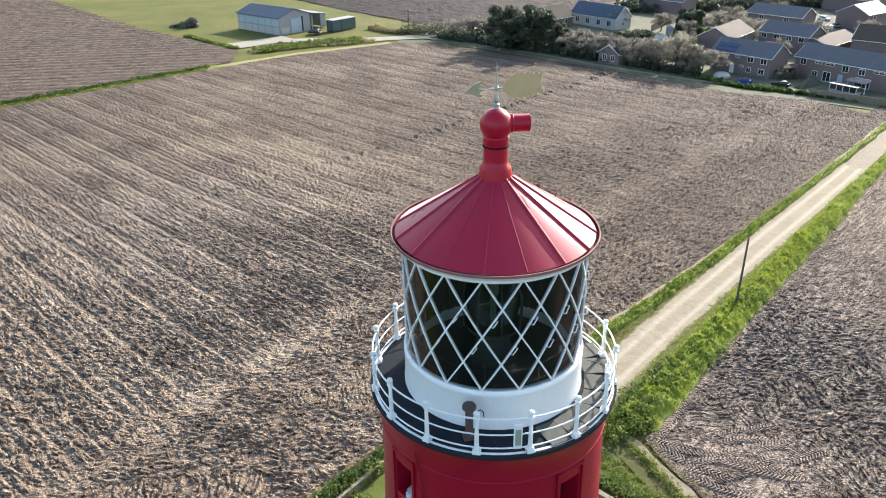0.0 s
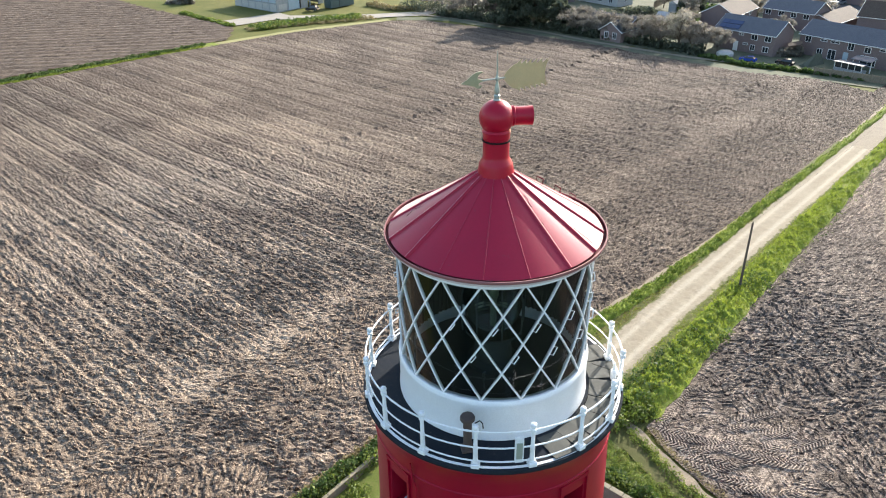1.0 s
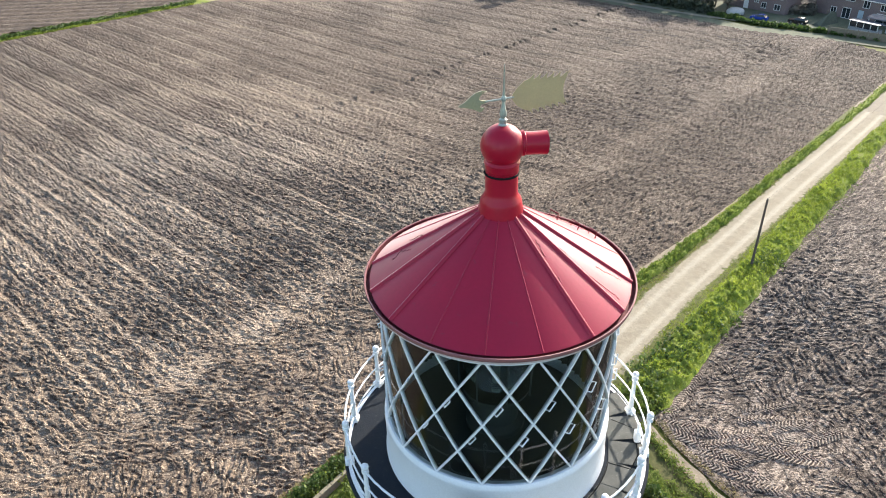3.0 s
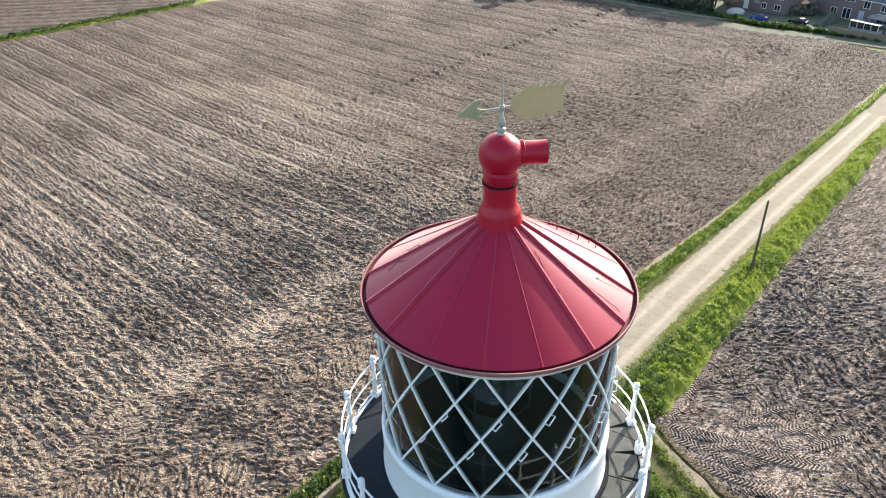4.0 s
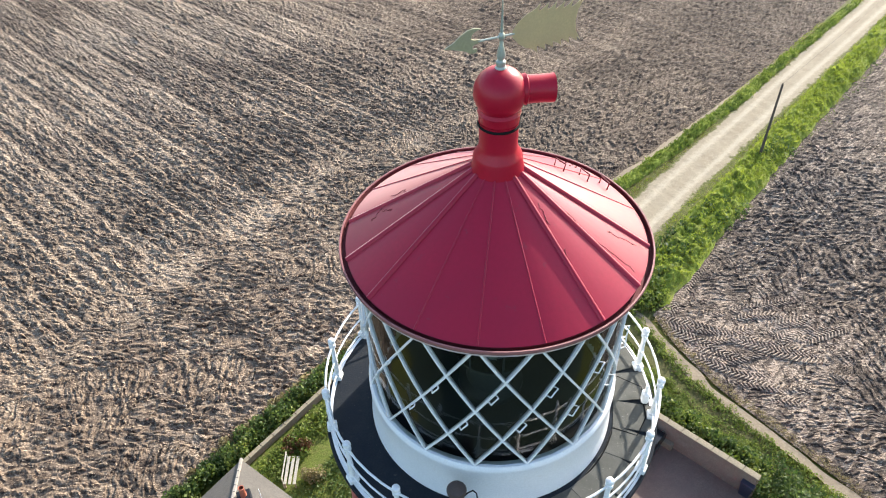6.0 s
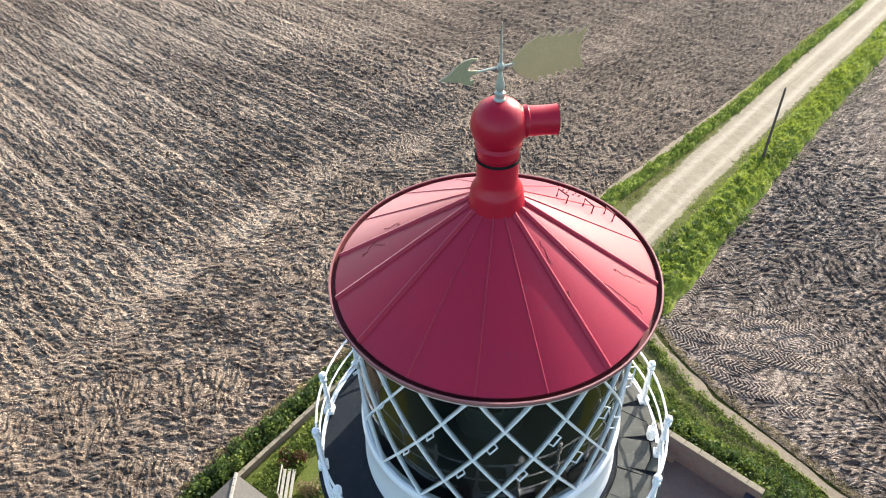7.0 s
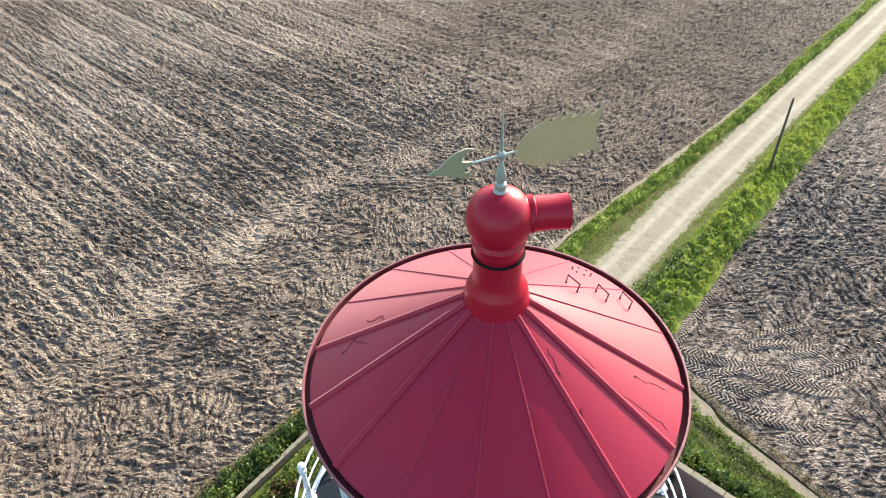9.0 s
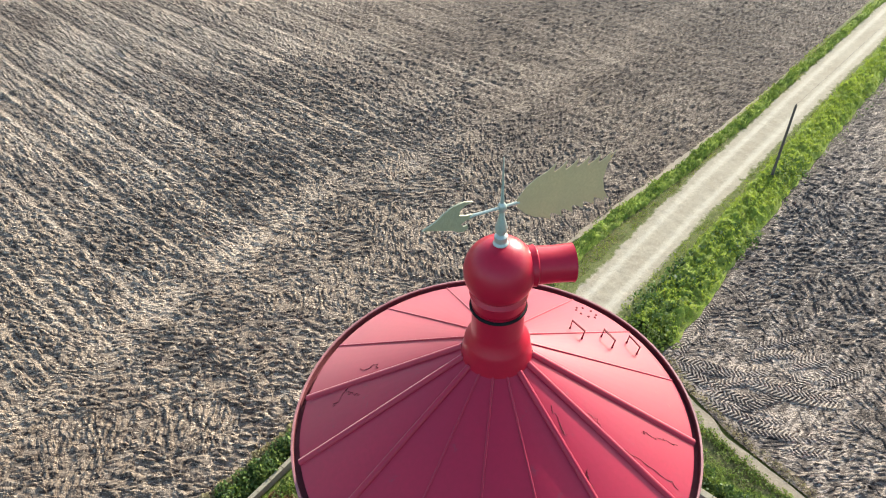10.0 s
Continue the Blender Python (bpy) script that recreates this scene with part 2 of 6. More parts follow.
PALEWOOD = mottled("pale weathered wood", ((0.42, 0.40, 0.33), (0.36, 0.34, 0.28), (0.47, 0.45, 0.38)), 1.5, 14.0, 0.8, relief=0.006)
BINBLUE = painted("dark bin plastic", (0.03, 0.035, 0.06), (0.045, 0.05, 0.075), 0.35)
BLACKPAINT = painted("black car paint", (0.012, 0.013, 0.016), (0.018, 0.019, 0.022), 0.15)
BLUEPAINT = painted("blue car paint", (0.02, 0.06, 0.30), (0.025, 0.07, 0.34), 0.2)
WHITEPAINT = painted("white car paint", (0.75, 0.75, 0.75), (0.7, 0.7, 0.7), 0.2)
SILVER = painted("silver car paint", (0.45, 0.46, 0.47), (0.4, 0.41, 0.42), 0.25, 3.0, 0.6)
CONTAINER = painted("container paint", (0.05, 0.085, 0.09), (0.07, 0.10, 0.10), 0.5, 1.0)
NET = mottled("dull green netting", ((0.10, 0.11, 0.08), (0.13, 0.135, 0.10), (0.085, 0.095, 0.07)), 0.6, 9.0)
BARK = mottled("grey bark", ((0.13, 0.105, 0.08), (0.10, 0.08, 0.06), (0.16, 0.13, 0.10)), 1.5, 14.0, relief=0.02)
DRYGRASS = mottled("dry pale grass", ((0.34, 0.32, 0.13), (0.28, 0.27, 0.11), (0.38, 0.34, 0.17)), 0.4, 8.0, relief=0.03)
CONCRETE = mottled("pale worn concrete", ((0.40, 0.36, 0.30), (0.35, 0.315, 0.26), (0.44, 0.40, 0.335)), 0.3, 6.0, relief=0.01)
TARMAC = mottled("grey tarmac", ((0.10, 0.10, 0.10), (0.13, 0.13, 0.13), (0.08, 0.08, 0.08)), 0.3, 9.0, relief=0.01)
# paler and greyer tones, with the haze over the gardens in them
PLOT = mottled("dull garden ground paled for haze", ((0.14, 0.15, 0.085), (0.19, 0.185, 0.13), (0.11, 0.12, 0.075)), 0.12, 4.0, relief=0.04)
VERGE_FLOOR = mottled("worn verge turf", ((0.10, 0.105, 0.03), (0.15, 0.13, 0.06), (0.08, 0.095, 0.022)), 0.5, 9.0, relief=0.06)


def track_ground(name):
    """Short turf, sand and bleached ruts, as the mesh says ("sandy", "bleached"), grains of each strewn into the next."""
    m, nt, p = nodes_of(name)
    v = coords(nt)
    big, mid, fine = noise_tex(nt, v, 0.5, 5), noise_tex(nt, v, 5.0, 5, 0.7), noise_tex(nt, v, 22.0, 4, 0.7)
    turf_ = mix(nt, ramp(nt, mid, 0.35, 0.65), (0.085, 0.105, 0.022), (0.19, 0.175, 0.065))
    turf_ = mix(nt, ramp(nt, fine, 0.35, 0.75), turf_, (0.05, 0.06, 0.016))
    sand_ = mix(nt, ramp(nt, big, 0.35, 0.65), (0.295, 0.252, 0.18), (0.26, 0.218, 0.152))
    sand_ = mix(nt, ramp(nt, summed(nt, mid, given(nt, "bleached"), 0.5), 0.55, 0.95), sand_, (0.385, 0.335, 0.25))
    sand_ = mix(nt, ramp(nt, fine, 0.55, 0.85), sand_, (0.19, 0.155, 0.108))
    col = mix(nt, ramp(nt, summed(nt, mid, given(nt, "sandy"), 1.0), 0.72, 1.10), turf_, sand_)
    nt.links.new(col, p.inputs["Base Color"])
    p.inputs["Roughness"].default_value, p.inputs["Specular IOR Level"].default_value = 0.9, 0.15
    bump(nt, p, fine, 0.7, 0.02)
    return m


TRACK = track_ground("sandy track and short turf")
PATH_SOIL = mottled("trodden earth path", ((0.31, 0.25, 0.175), (0.24, 0.195, 0.135), (0.36, 0.30, 0.215)), 0.6, 11.0, relief=0.03)
EAVES = painted("pale pink eaves paint", (0.66, 0.56, 0.56), (0.58, 0.44, 0.44), 0.5, 3.0, spots=(0.45, 0.3, 0.28))
FASCIA = painted("faded pink gutter rim", (0.30, 0.12, 0.115), (0.22, 0.075, 0.08), 0.6, 3.0, spots=(0.30, 0.14, 0.10))

# ---- geometry helpers ----


def gz(x, y):
    """The lie of the land: it falls gently to the right."""
    return -0.0143 * x - 0.00285 * (y - 14) + 0.004


def mesh_of(name, verts, faces, material, smooth=35):
    me = bpy.data.meshes.new(name)
    me.from_pydata(verts, [], faces)
    me.materials.append(material)
    if smooth:
        me.shade_smooth()
        me.set_sharp_from_angle(angle=radians(smooth))
    me.update()
    return me


def part(name, geo, material, parent=None, label="", m=None, smooth=35):
    """One mesh object, under a thing or a part if given. geo: (verts, faces), or a mesh made before."""
    me = geo if isinstance(geo, bpy.types.Mesh) else mesh_of(name, geo[0], geo[1], material, smooth)
    ob = new(name, me)
    if parent:
        ob.parent = parent
    if m is not None:
        ob.matrix_basis = m
    if label:
        ob["label"] = label
    return ob


def thing(name, x=0, y=0, z=0, rz=0.0, label="", category="", group="", kind=""):
    ob = new(name)
    ob.matrix_basis = pose(x, y, z, 0, 0, rz)
    return tagged(ob, label, category, group, kind)


def join(*geos):
    v, f = [], []
    for gv, gf in geos:
        k = len(v)
        v += [tuple(p) for p in gv]
        f += [tuple(i + k for i in face) for face in gf]
    return v, f


def moved(geo, m):
    return [tuple(m @ Vector(p)) for p in geo[0]], geo[1]


def box(sx, sy, sz, cx=0, cy=0, cz=0, bevel=0.0):
    """A box with its bottom at cz, edges chamfered by bevel."""
    hx, hy = sx / 2, sy / 2
    if bevel <= 0:
        v = [(cx + a * hx, cy + b * hy, cz + c * sz) for c in (0, 1) for a, b in ((-1, -1), (1, -1), (1, 1), (-1, 1))]
        return v, [(3, 2, 1, 0), (4, 5, 6, 7), (0, 1, 5, 4), (1, 2, 6, 5), (2, 3, 7, 6), (3, 0, 4, 7)]
    bm = bmesh.new()
    bmesh.ops.create_cube(bm, size=1, matrix=Matrix.Translation((cx, cy, cz + sz / 2)) @ Matrix.Diagonal((sx, sy, sz, 1)))
    bmesh.ops.bevel(bm, geom=bm.edges[:], offset=bevel, segments=1, affect="EDGES", profile=0.5)
    return from_bm(bm)


def from_bm(bm):
    bm.verts.index_update()
    geo = [tuple(v.co) for v in bm.verts], [tuple(v.index for v in f.verts) for f in bm.faces]
    bm.free()
    return geo


def lathe(profile, seg=48, a0=0.0, a1=2 * math.pi):
    """A surface of revolution about z; profile: (radius, z) from bottom to top on the outside."""
    full = abs(a1 - a0 - 2 * math.pi) < 1e-6
    n = seg if full else seg + 1
    v, f = [], []
    for r, z in profile:
        for i in range(n):
            a = a0 + (a1 - a0) * i / seg
            v.append((r * math.cos(a), r * math.sin(a), z))
    for j in range(len(profile) - 1):
        for i in range(seg):
            k = (i + 1) % n
            f.append((j * n + i, j * n + k, (j + 1) * n + k, (j + 1) * n + i))
    return v, f


def tube(points, radius, seg=8, closed=False, caps=True):
    """A round bar along points; radius one number or one a point."""
    pts = [Vector(p) for p in points]
    n = len(pts)
    rad = radius if isinstance(radius, (list, tuple)) else [radius] * n
    v, f = [], []
    up = Vector((0, 0, 1))
    for i, p in enumerate(pts):
        d = (pts[(i + 1) % n] - pts[i - 1]) if closed else (pts[min(i + 1, n - 1)] - pts[max(i - 1, 0)])
        d.normalize()
        side = d.cross(up if abs(d.z) < 0.95 else Vector((1, 0, 0))).normalized()
        top = side.cross(d)
        for k in range(seg):
            a = 2 * math.pi * k / seg
            v.append(tuple(p + (side * math.cos(a) + top * math.sin(a)) * rad[i]))
    for i in range(n if closed else n - 1):
        j = (i + 1) % n
        for k in range(seg):
            l = (k + 1) % seg
            f.append((i * seg + k, i * seg + l, j * seg + l, j * seg + k))
    if caps and not closed:
        f += [tuple(range(seg))[::-1], tuple(range((n - 1) * seg, n * seg))]
    return v, f


def vnoise(x, y, seed=0):
    """Smooth noise, 0 to 1, on arrays."""
    xi, yi = np.floor(x).astype(np.int64), np.floor(y).astype(np.int64)
    fx, fy = x - xi, y - yi
    fx, fy = fx * fx * (3 - 2 * fx), fy * fy * (3 - 2 * fy)

    def h(a, b):
        n = (a * 374761393 + b * 668265263 + seed * 974634777) & 0x7FFFFFFF
        n = ((n ^ (n >> 13)) * 1274126177) & 0x7FFFFFFF
        return ((n ^ (n >> 16)) & 0xFFFF) / 65535.0
    a, b, c, d = h(xi, yi), h(xi + 1, yi), h(xi, yi + 1), h(xi + 1, yi + 1)
    return (a * (1 - fx) + b * fx) * (1 - fy) + (c * (1 - fx) + d * fx) * fy


def inside(x, y, poly):
    r = np.zeros(x.shape, bool)
    for (x0, y0), (x1, y1) in zip(poly, poly[1:] + poly[:1]):
        c = (y0 > y) != (y1 > y)
        r ^= c & (x < (x1 - x0) * (y - y0) / (y1 - y0 + 1e-12) + x0)
    return r


def sheet(name, x, y, z, keep, material, smooth=True, **numbers):
    """A surface over a grid of points; keep: which cells stay; numbers: what its points carry for the material."""
    n, k = x.shape
    idx = np.arange(n * k).reshape(n, k)
    q = np.stack([idx[:-1, :-1], idx[1:, :-1], idx[1:, 1:], idx[:-1, 1:]], -1)[keep]
    used, inv = np.unique(q, return_inverse=True)
    co = np.stack([x, y, z], -1).reshape(-1, 3)[used]
    q = inv.reshape(-1, 4)
    me = bpy.data.meshes.new(name)
    me.vertices.add(len(co))
    me.vertices.foreach_set("co", co.ravel())
    me.loops.add(q.size)
    me.loops.foreach_set("vertex_index", q.ravel().astype(np.int32))
    me.polygons.add(len(q))
    me.polygons.foreach_set("loop_start", np.arange(0, q.size, 4, dtype=np.int32))
    me.polygons.foreach_set("use_smooth", np.full(len(q), smooth))
    me.materials.append(material)
    me.update(calc_edges=True)
    for key, value in numbers.items():
        a = me.attributes.new(key, "FLOAT", "POINT")
        a.data.foreach_set("value", value.ravel()[used].astype(np.float32))
    return new(name, me)


# along the track, and across it to the right
DX, DY, NX, NY = 0.681, 0.732, 0.732, -0.681


def so(s, o):
    return s * DX + o * NX, s * DY + o * NY


def spaced(a, b, fine0, fine1, step, grow=1.012, most=0.6):
    """Numbers from a to b, step apart between fine0 and fine1 and wider beyond."""
    out = [fine0]
    while out[-1] < fine1:
        out.append(out[-1] + step)
    d = step
    while out[-1] < b:
        d = min(d * grow, most)
        out.append(out[-1] + d)
    low, d = fine0, step
    pre = []
    while low > a:
        d = min(d * grow, most)
        low -= d
        pre.append(low)
    return np.array(pre[::-1] + out)


# ---- ground ----
gx_, gy_ = np.meshgrid(np.linspace(-2600, 2600, 53), np.linspace(-1500, 4200, 58), indexing="ij")
ground = sheet("ground", gx_, gy_, gz(np.clip(gx_, -300, 300), np.clip(gy_, -200, 500)) - 0.12, np.ones((52, 57), bool), LAWN)
tagged(ground, "green meadow and rough grass reaching the horizon", "ground", kind="structure")



def left_edge(s):
    """Where the wide field ends beside the track, across the track's line."""
    return np.interp(s, (30, 39, 48, 60, 80, 165), (-24.4, -24.2, -23.6, -23.0, -22.6, -22.4))


def right_edge(s):
    """Where the other field begins beyond the verge."""
    return np.interp(s, (30, 37, 46, 53, 63, 74, 100, 165), (-15.0, -15.1, -15.8, -16.0, -16.25, -16.5, -17.7, -18.3))


MAIN = [so(k, left_edge(k)) for k in (200, 80, 60, 48, 39, 34)] + [so(33, -26.0), so(-40, -26.0), (-160, -20), (-160, 33), (-69, 115.5), (-42, 141.6), (-29.5, 151.7), (-10.6, 163), (-3, 163.2), (14.2, 152.2), (24.5, 143.9), (41.4, 126.8), (48.6, 119.7), (60, 113.6), (64, 107)]


def lumps(x, y, seed):
    """Clods: rounded lumps of uneven height with creases between them, 0 to 1, on arrays."""
    xi, yi = np.floor(x).astype(np.int64), np.floor(y).astype(np.int64)
    best, high = np.full(x.shape, 9.0), np.zeros(x.shape)
    for dx in (-1, 0, 1):
        for dy in (-1, 0, 1):
            a, b = xi + dx, yi + dy
            n = (a * 374761393 + b * 668265263 + seed * 974634777) & 0x7FFFFFFF
            n = ((n ^ (n >> 13)) * 1274126177) & 0x7FFFFFFF
            n = n ^ (n >> 16)
            px, py, hh = a + (n & 255) / 255.0, b + ((n >> 8) & 255) / 255.0, ((n >> 16) & 255) / 255.0
            d = (x - px) ** 2 + (y - py) ** 2
            near = d < best
            best, high = np.where(near, d, best), np.where(near, hh, high)
    return np.clip(1 - 0.85 * np.sqrt(best), 0, 1) * (0.45 + 0.55 * high)


def clods(x, y, seed, lean=0.5):
    """Broken soil: flat-topped pieces of uneven height, each leaning its own way, with steps between them, 0 to 1."""
    xi, yi = np.floor(x).astype(np.int64), np.floor(y).astype(np.int64)
    best, out = np.full(x.shape, 9.0), np.zeros(x.shape)
    for dx in (-1, 0, 1):
        for dy in (-1, 0, 1):
            a, b = xi + dx, yi + dy
            n = (a * 374761393 + b * 668265263 + seed * 974634777) & 0x7FFFFFFF
            n = ((n ^ (n >> 13)) * 1274126177) & 0x7FFFFFFF
            n = n ^ (n >> 16)
            px, py, hh = a + (n & 255) / 255.0, b + ((n >> 8) & 255) / 255.0, ((n >> 16) & 255) / 255.0
            tx, ty = (((n >> 4) & 63) / 63.0 - 0.5) * 2, (((n >> 12) & 63) / 63.0 - 0.5) * 2
            d = (x - px) ** 2 + (y - py) ** 2
            near = d < best
            h = hh ** 1.1 * (1.0 - 0.5 * np.sqrt(d)) + lean * hh * (tx * (x - px) + ty * (y - py))
            best, out = np.where(near, d, best), np.where(near, h, out)
    return np.clip(out, 0, 1)


def border(x, y, line):
    """How far each point lies from a broken line."""
    d = np.full(x.shape, 1e9)
    for (x0, y0), (x1, y1) in zip(line, line[1:]):
        ux, uy = x1 - x0, y1 - y0
        t = np.clip(((x - x0) * ux + (y - y0) * uy) / (ux * ux + uy * uy), 0, 1)
        d = np.minimum(d, np.hypot(x - x0 - t * ux, y - y0 - t * uy))
    return d


def ploughed(s, o, x, y, wide=True):
    """Height of the turned soil, and how thick the straw lies: bouts across the field, each ending in a pale
    ridge with a furrow behind it, a headland along the field's edge, clods."""
    if wide:
        edge = np.interp(s, (6, 12, 19, 34, 42, 60, 75, 150), (-38.2, -39.6, -41.2, -41.2, -39.2, -37.9, -37.4, -35))
    else:
        edge = np.full(s.shape, -400.0)
    e = o - edge + 2.2 * (vnoise(s * 0.16, o * 0.08, 5) - 0.5)
    head = 1 / (1 + np.exp(-np.clip(e, -40, 40) / 0.6))
    wob = 0.7 * (vnoise(x * 0.03, y * 0.03, 1) - 0.5) + 0.2 * (vnoise(x * 0.3, y * 0.3, 2) - 0.5)
    across = s - np.clip(0.006 * (s - 26), 0, 0.06) * np.clip(o + 60, -20, 25) + wob
    bout = ((across - 21.7) / 4.13) % 1.0
    near0 = np.minimum(bout, 1 - bout)
    line = np.exp(-(near0 / 0.055) ** 2)
    second = np.exp(-((bout - 0.36) / 0.05) ** 2) + np.exp(-((bout - 0.68) / 0.05) ** 2)
    furrow = np.exp(-((bout - 0.11) / 0.05) ** 2)
    ridge = 0.5 + 0.5 * np.cos(2 * np.pi * across / 0.826)
    wx, wy = 0.35 * (vnoise(x * 1.1, y * 1.1, 31) - 0.5), 0.35 * (vnoise(x * 1.1, y * 1.1, 32) - 0.5)
    along, over = 0.974 * o + 0.225 * s + wy, 0.974 * s - 0.225 * o + wx
    lying = vnoise(x * 0.35, y * 0.35, 38) > 0.55
    turned_ = np.where(lying, clods((x + wy * 1.5) * 5.4, (y + wx * 1.5) * 2.4, 8), clods((x + wy * 1.5) * 2.3, (y + wx * 1.5) * 5.4, 7))
    clod = clods(over * (5.6 if wide else 7.5), along * (2.2 if wide else 2.6), 3) * (1 - head) + turned_ * head
    clod2 = clods((x + wy) * 5.2, (y + wx) * 6.0, 4)
    big = lumps((s + wy) * 1.3, (o + wx) * 0.7, 6)
    rough = 0.75 + 0.5 * vnoise(x * 0.12, y * 0.12, 9)
    far = np.clip((np.hypot(x, y - 6) - 48) / 45, 0, 1) * np.clip((-o - 30) / 25, 0.3, 1) * wide
    rim = np.exp(-((e - 1.3) / 1.3) ** 2) * (0.35 + 0.9 * vnoise(x * 0.5, y * 0.5, 40))
    fade = np.clip((-o - 44) / 16, 0.25, 1) * wide
    calm = (1 - 0.6 * far) * (1 - 0.25 * rim) * (1 - 0.5 * line * (1 - head))
    h = rough * calm * (0.235 * clod + 0.05 * clod2 + 0.05 * big * wide)
    h += (1 - head) * (0.06 * ridge * (1 - 0.6 * far) * wide * (0.5 + vnoise(across * 0.4, o * 0.1, 37)) + (0.075 * line + 0.03 * second - 0.06 * furrow) * fade)
    h += 0.06 * np.exp(-((e - 0.3) / 0.6) ** 2)
    tram = np.exp(-((o + 70.5 - 0.1 * np.clip(s - 40, 0, 20)) / 0.7) ** 2) * (1 - head) * wide
    h += 0.22 * tram * (vnoise(x * 1.6, y * 1.6, 39) > 0.6)
    straw = 0.22 * head + 0.20 * rim + (1 - head) * (0.17 + fade * (0.24 * bout ** 1.3 * (1 - furrow) + 0.14 * line + 0.08 * second + 0.16 * ridge * (1 - 0.6 * far)))
    straw += 0.35 * (vnoise(x * 0.15, y * 0.15, 35) - 0.5) + 0.3 * (vnoise(across * 1.9, o * 0.35, 36) - 0.5)
    # shade among the clods, put into the colour and growing with distance
    shade_damp = np.clip(0.05 + 0.72 * np.clip((s - 30) / 30, 0, 1) * np.clip((o + 100) / 60, 0, 1) + 0.75 * np.clip((np.hypot(x, y) - 72) / 45, 0, 1), 0, 0.9) * wide
    return h, np.clip(straw, 0, 1.3), shade_damp


ss = spaced(-12, 185, 8, 40, 0.055, 1.02, 0.40)
oo = -spaced(22.3, 170, 22.3, 52, 0.06, 1.02, 0.42)
S, O = np.meshgrid(ss, oo, indexing="ij")
X, Y = so(S, O)
cx_, cy_ = so((S[:-1, :-1] + S[1:, 1:]) / 2, (O[:-1, :-1] + O[1:, 1:]) / 2)
high, straw, shade_damp = ploughed(S, O, X, Y)
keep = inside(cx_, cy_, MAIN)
field = sheet("field_main", X, Y, gz(X, Y) + high * np.clip(border(X, Y, MAIN[:8]) / 0.9, 0.1, 1) - 0.06, keep, SOIL, False, straw=straw, shade_damp=shade_damp)
tagged(field, "wide ploughed field of brown soil with pale straw", "field", kind="structure")

RIGHT = [so(k, right_edge(k)) for k in (36.5, 46, 53, 63, 74, 100, 200)] + [(160, 60), (120, -40), (22, 20), (19.4, 23.8), (17.3, 26.6), (14.6, 30.2), (13.0, 33.4), (12.35, 35.6)]
TYRES = (((13.0, 36.4), (16.0, 34.9), (18.4, 35.4), (21.5, 35.0)), ((12.6, 34.9), (15.4, 33.0), (19.2, 33.7), (23.4, 34.1)), ((13.6, 34.1), (16.8, 31.7), (20.2, 31.0), (23.0, 30.2)), ((13.2, 35.6), (15.2, 38.2), (17.2, 40.6)),
         ((12.9, 33.7), (15.2, 32.1), (18.0, 32.9), (20.6, 34.6)), ((13.6, 32.6), (16.1, 31.0), (18.6, 30.8)), ((15.0, 35.5), (18.1, 36.0), (22.0, 36.9)), ((12.8, 35.5), (16.0, 33.9), (19.6, 32.2), (24.5, 32.1)), ((14.2, 31.6), (17.0, 29.6), (20.5, 28.6)), ((18.0, 33.0), (21.5, 32.9), (25.5, 33.4)),
         ((12.7, 35.2), (15.8, 34.2), (19.0, 34.6), (23.5, 35.6)), ((13.4, 33.2), (16.6, 32.4), (20.0, 33.2), (24.8, 34.9)), ((15.6, 30.6), (18.8, 30.0), (22.6, 31.2)), ((13.1, 36.9), (15.6, 39.8), (18.6, 43.2)), ((14.6, 33.4), (17.5, 33.5), (22.4, 31.4)))


def treads(x, y):
    """How far the soil is pressed by tyres (0 to 1), and the height of the pattern that their lugs leave."""
    press, lug = np.zeros(x.shape), np.zeros(x.shape)
    for k, ends in enumerate(TYRES):
        line, pts = [], [Vector(p) for p in ends]
        pts = [pts[0] * 2 - pts[1]] + pts + [pts[-1] * 2 - pts[-2]]
        for a, b, c, d in zip(pts, pts[1:], pts[2:], pts[3:]):
            for i in range(6):
                t = i / 6
                line.append(0.5 * (2 * b + (c - a) * t + (2 * a - 5 * b + 4 * c - d) * t * t + (3 * b - a - 3 * c + d) * t ** 3))
        best, run, length = np.full(x.shape, 1e9), np.zeros(x.shape), 0.0
        for p, q in zip(line, line[1:]):
            d = q - p
            u = np.clip(((x - p.x) * d.x + (y - p.y) * d.y) / d.length_squared, 0, 1)
            ex, ey = x - p.x - u * d.x, y - p.y - u * d.y
            r = np.hypot(ex, ey)
            near = r < best
            best, run = np.where(near, r, best), np.where(near, length + u * d.length, run)
            length += d.length
        on = np.clip(((0.42 if k % 3 == 1 else 0.32) - best) / 0.05, 0, 1) * np.clip((length - run) / 1.5, 0, 1)
        fresh = np.clip(vnoise(x * 0.6, y * 0.6 + 9 * k, 41) * 3.0 - 0.75 + 1.2 * (vnoise(x * 3.1, y * 3.1, 42) - 0.5), 0, 1)
        bar_ = np.clip(0.8 * (vnoise(x * 4, y * 4, 43) - 0.5) + np.sin(2 * np.pi * (run * (1 if k % 2 else -1) + best * 0.8) / 0.23) * 3.0, -1, 1)
        lug = np.where(on * fresh > press, bar_, lug)
        press = np.maximum(press, on * fresh)
    return press, lug


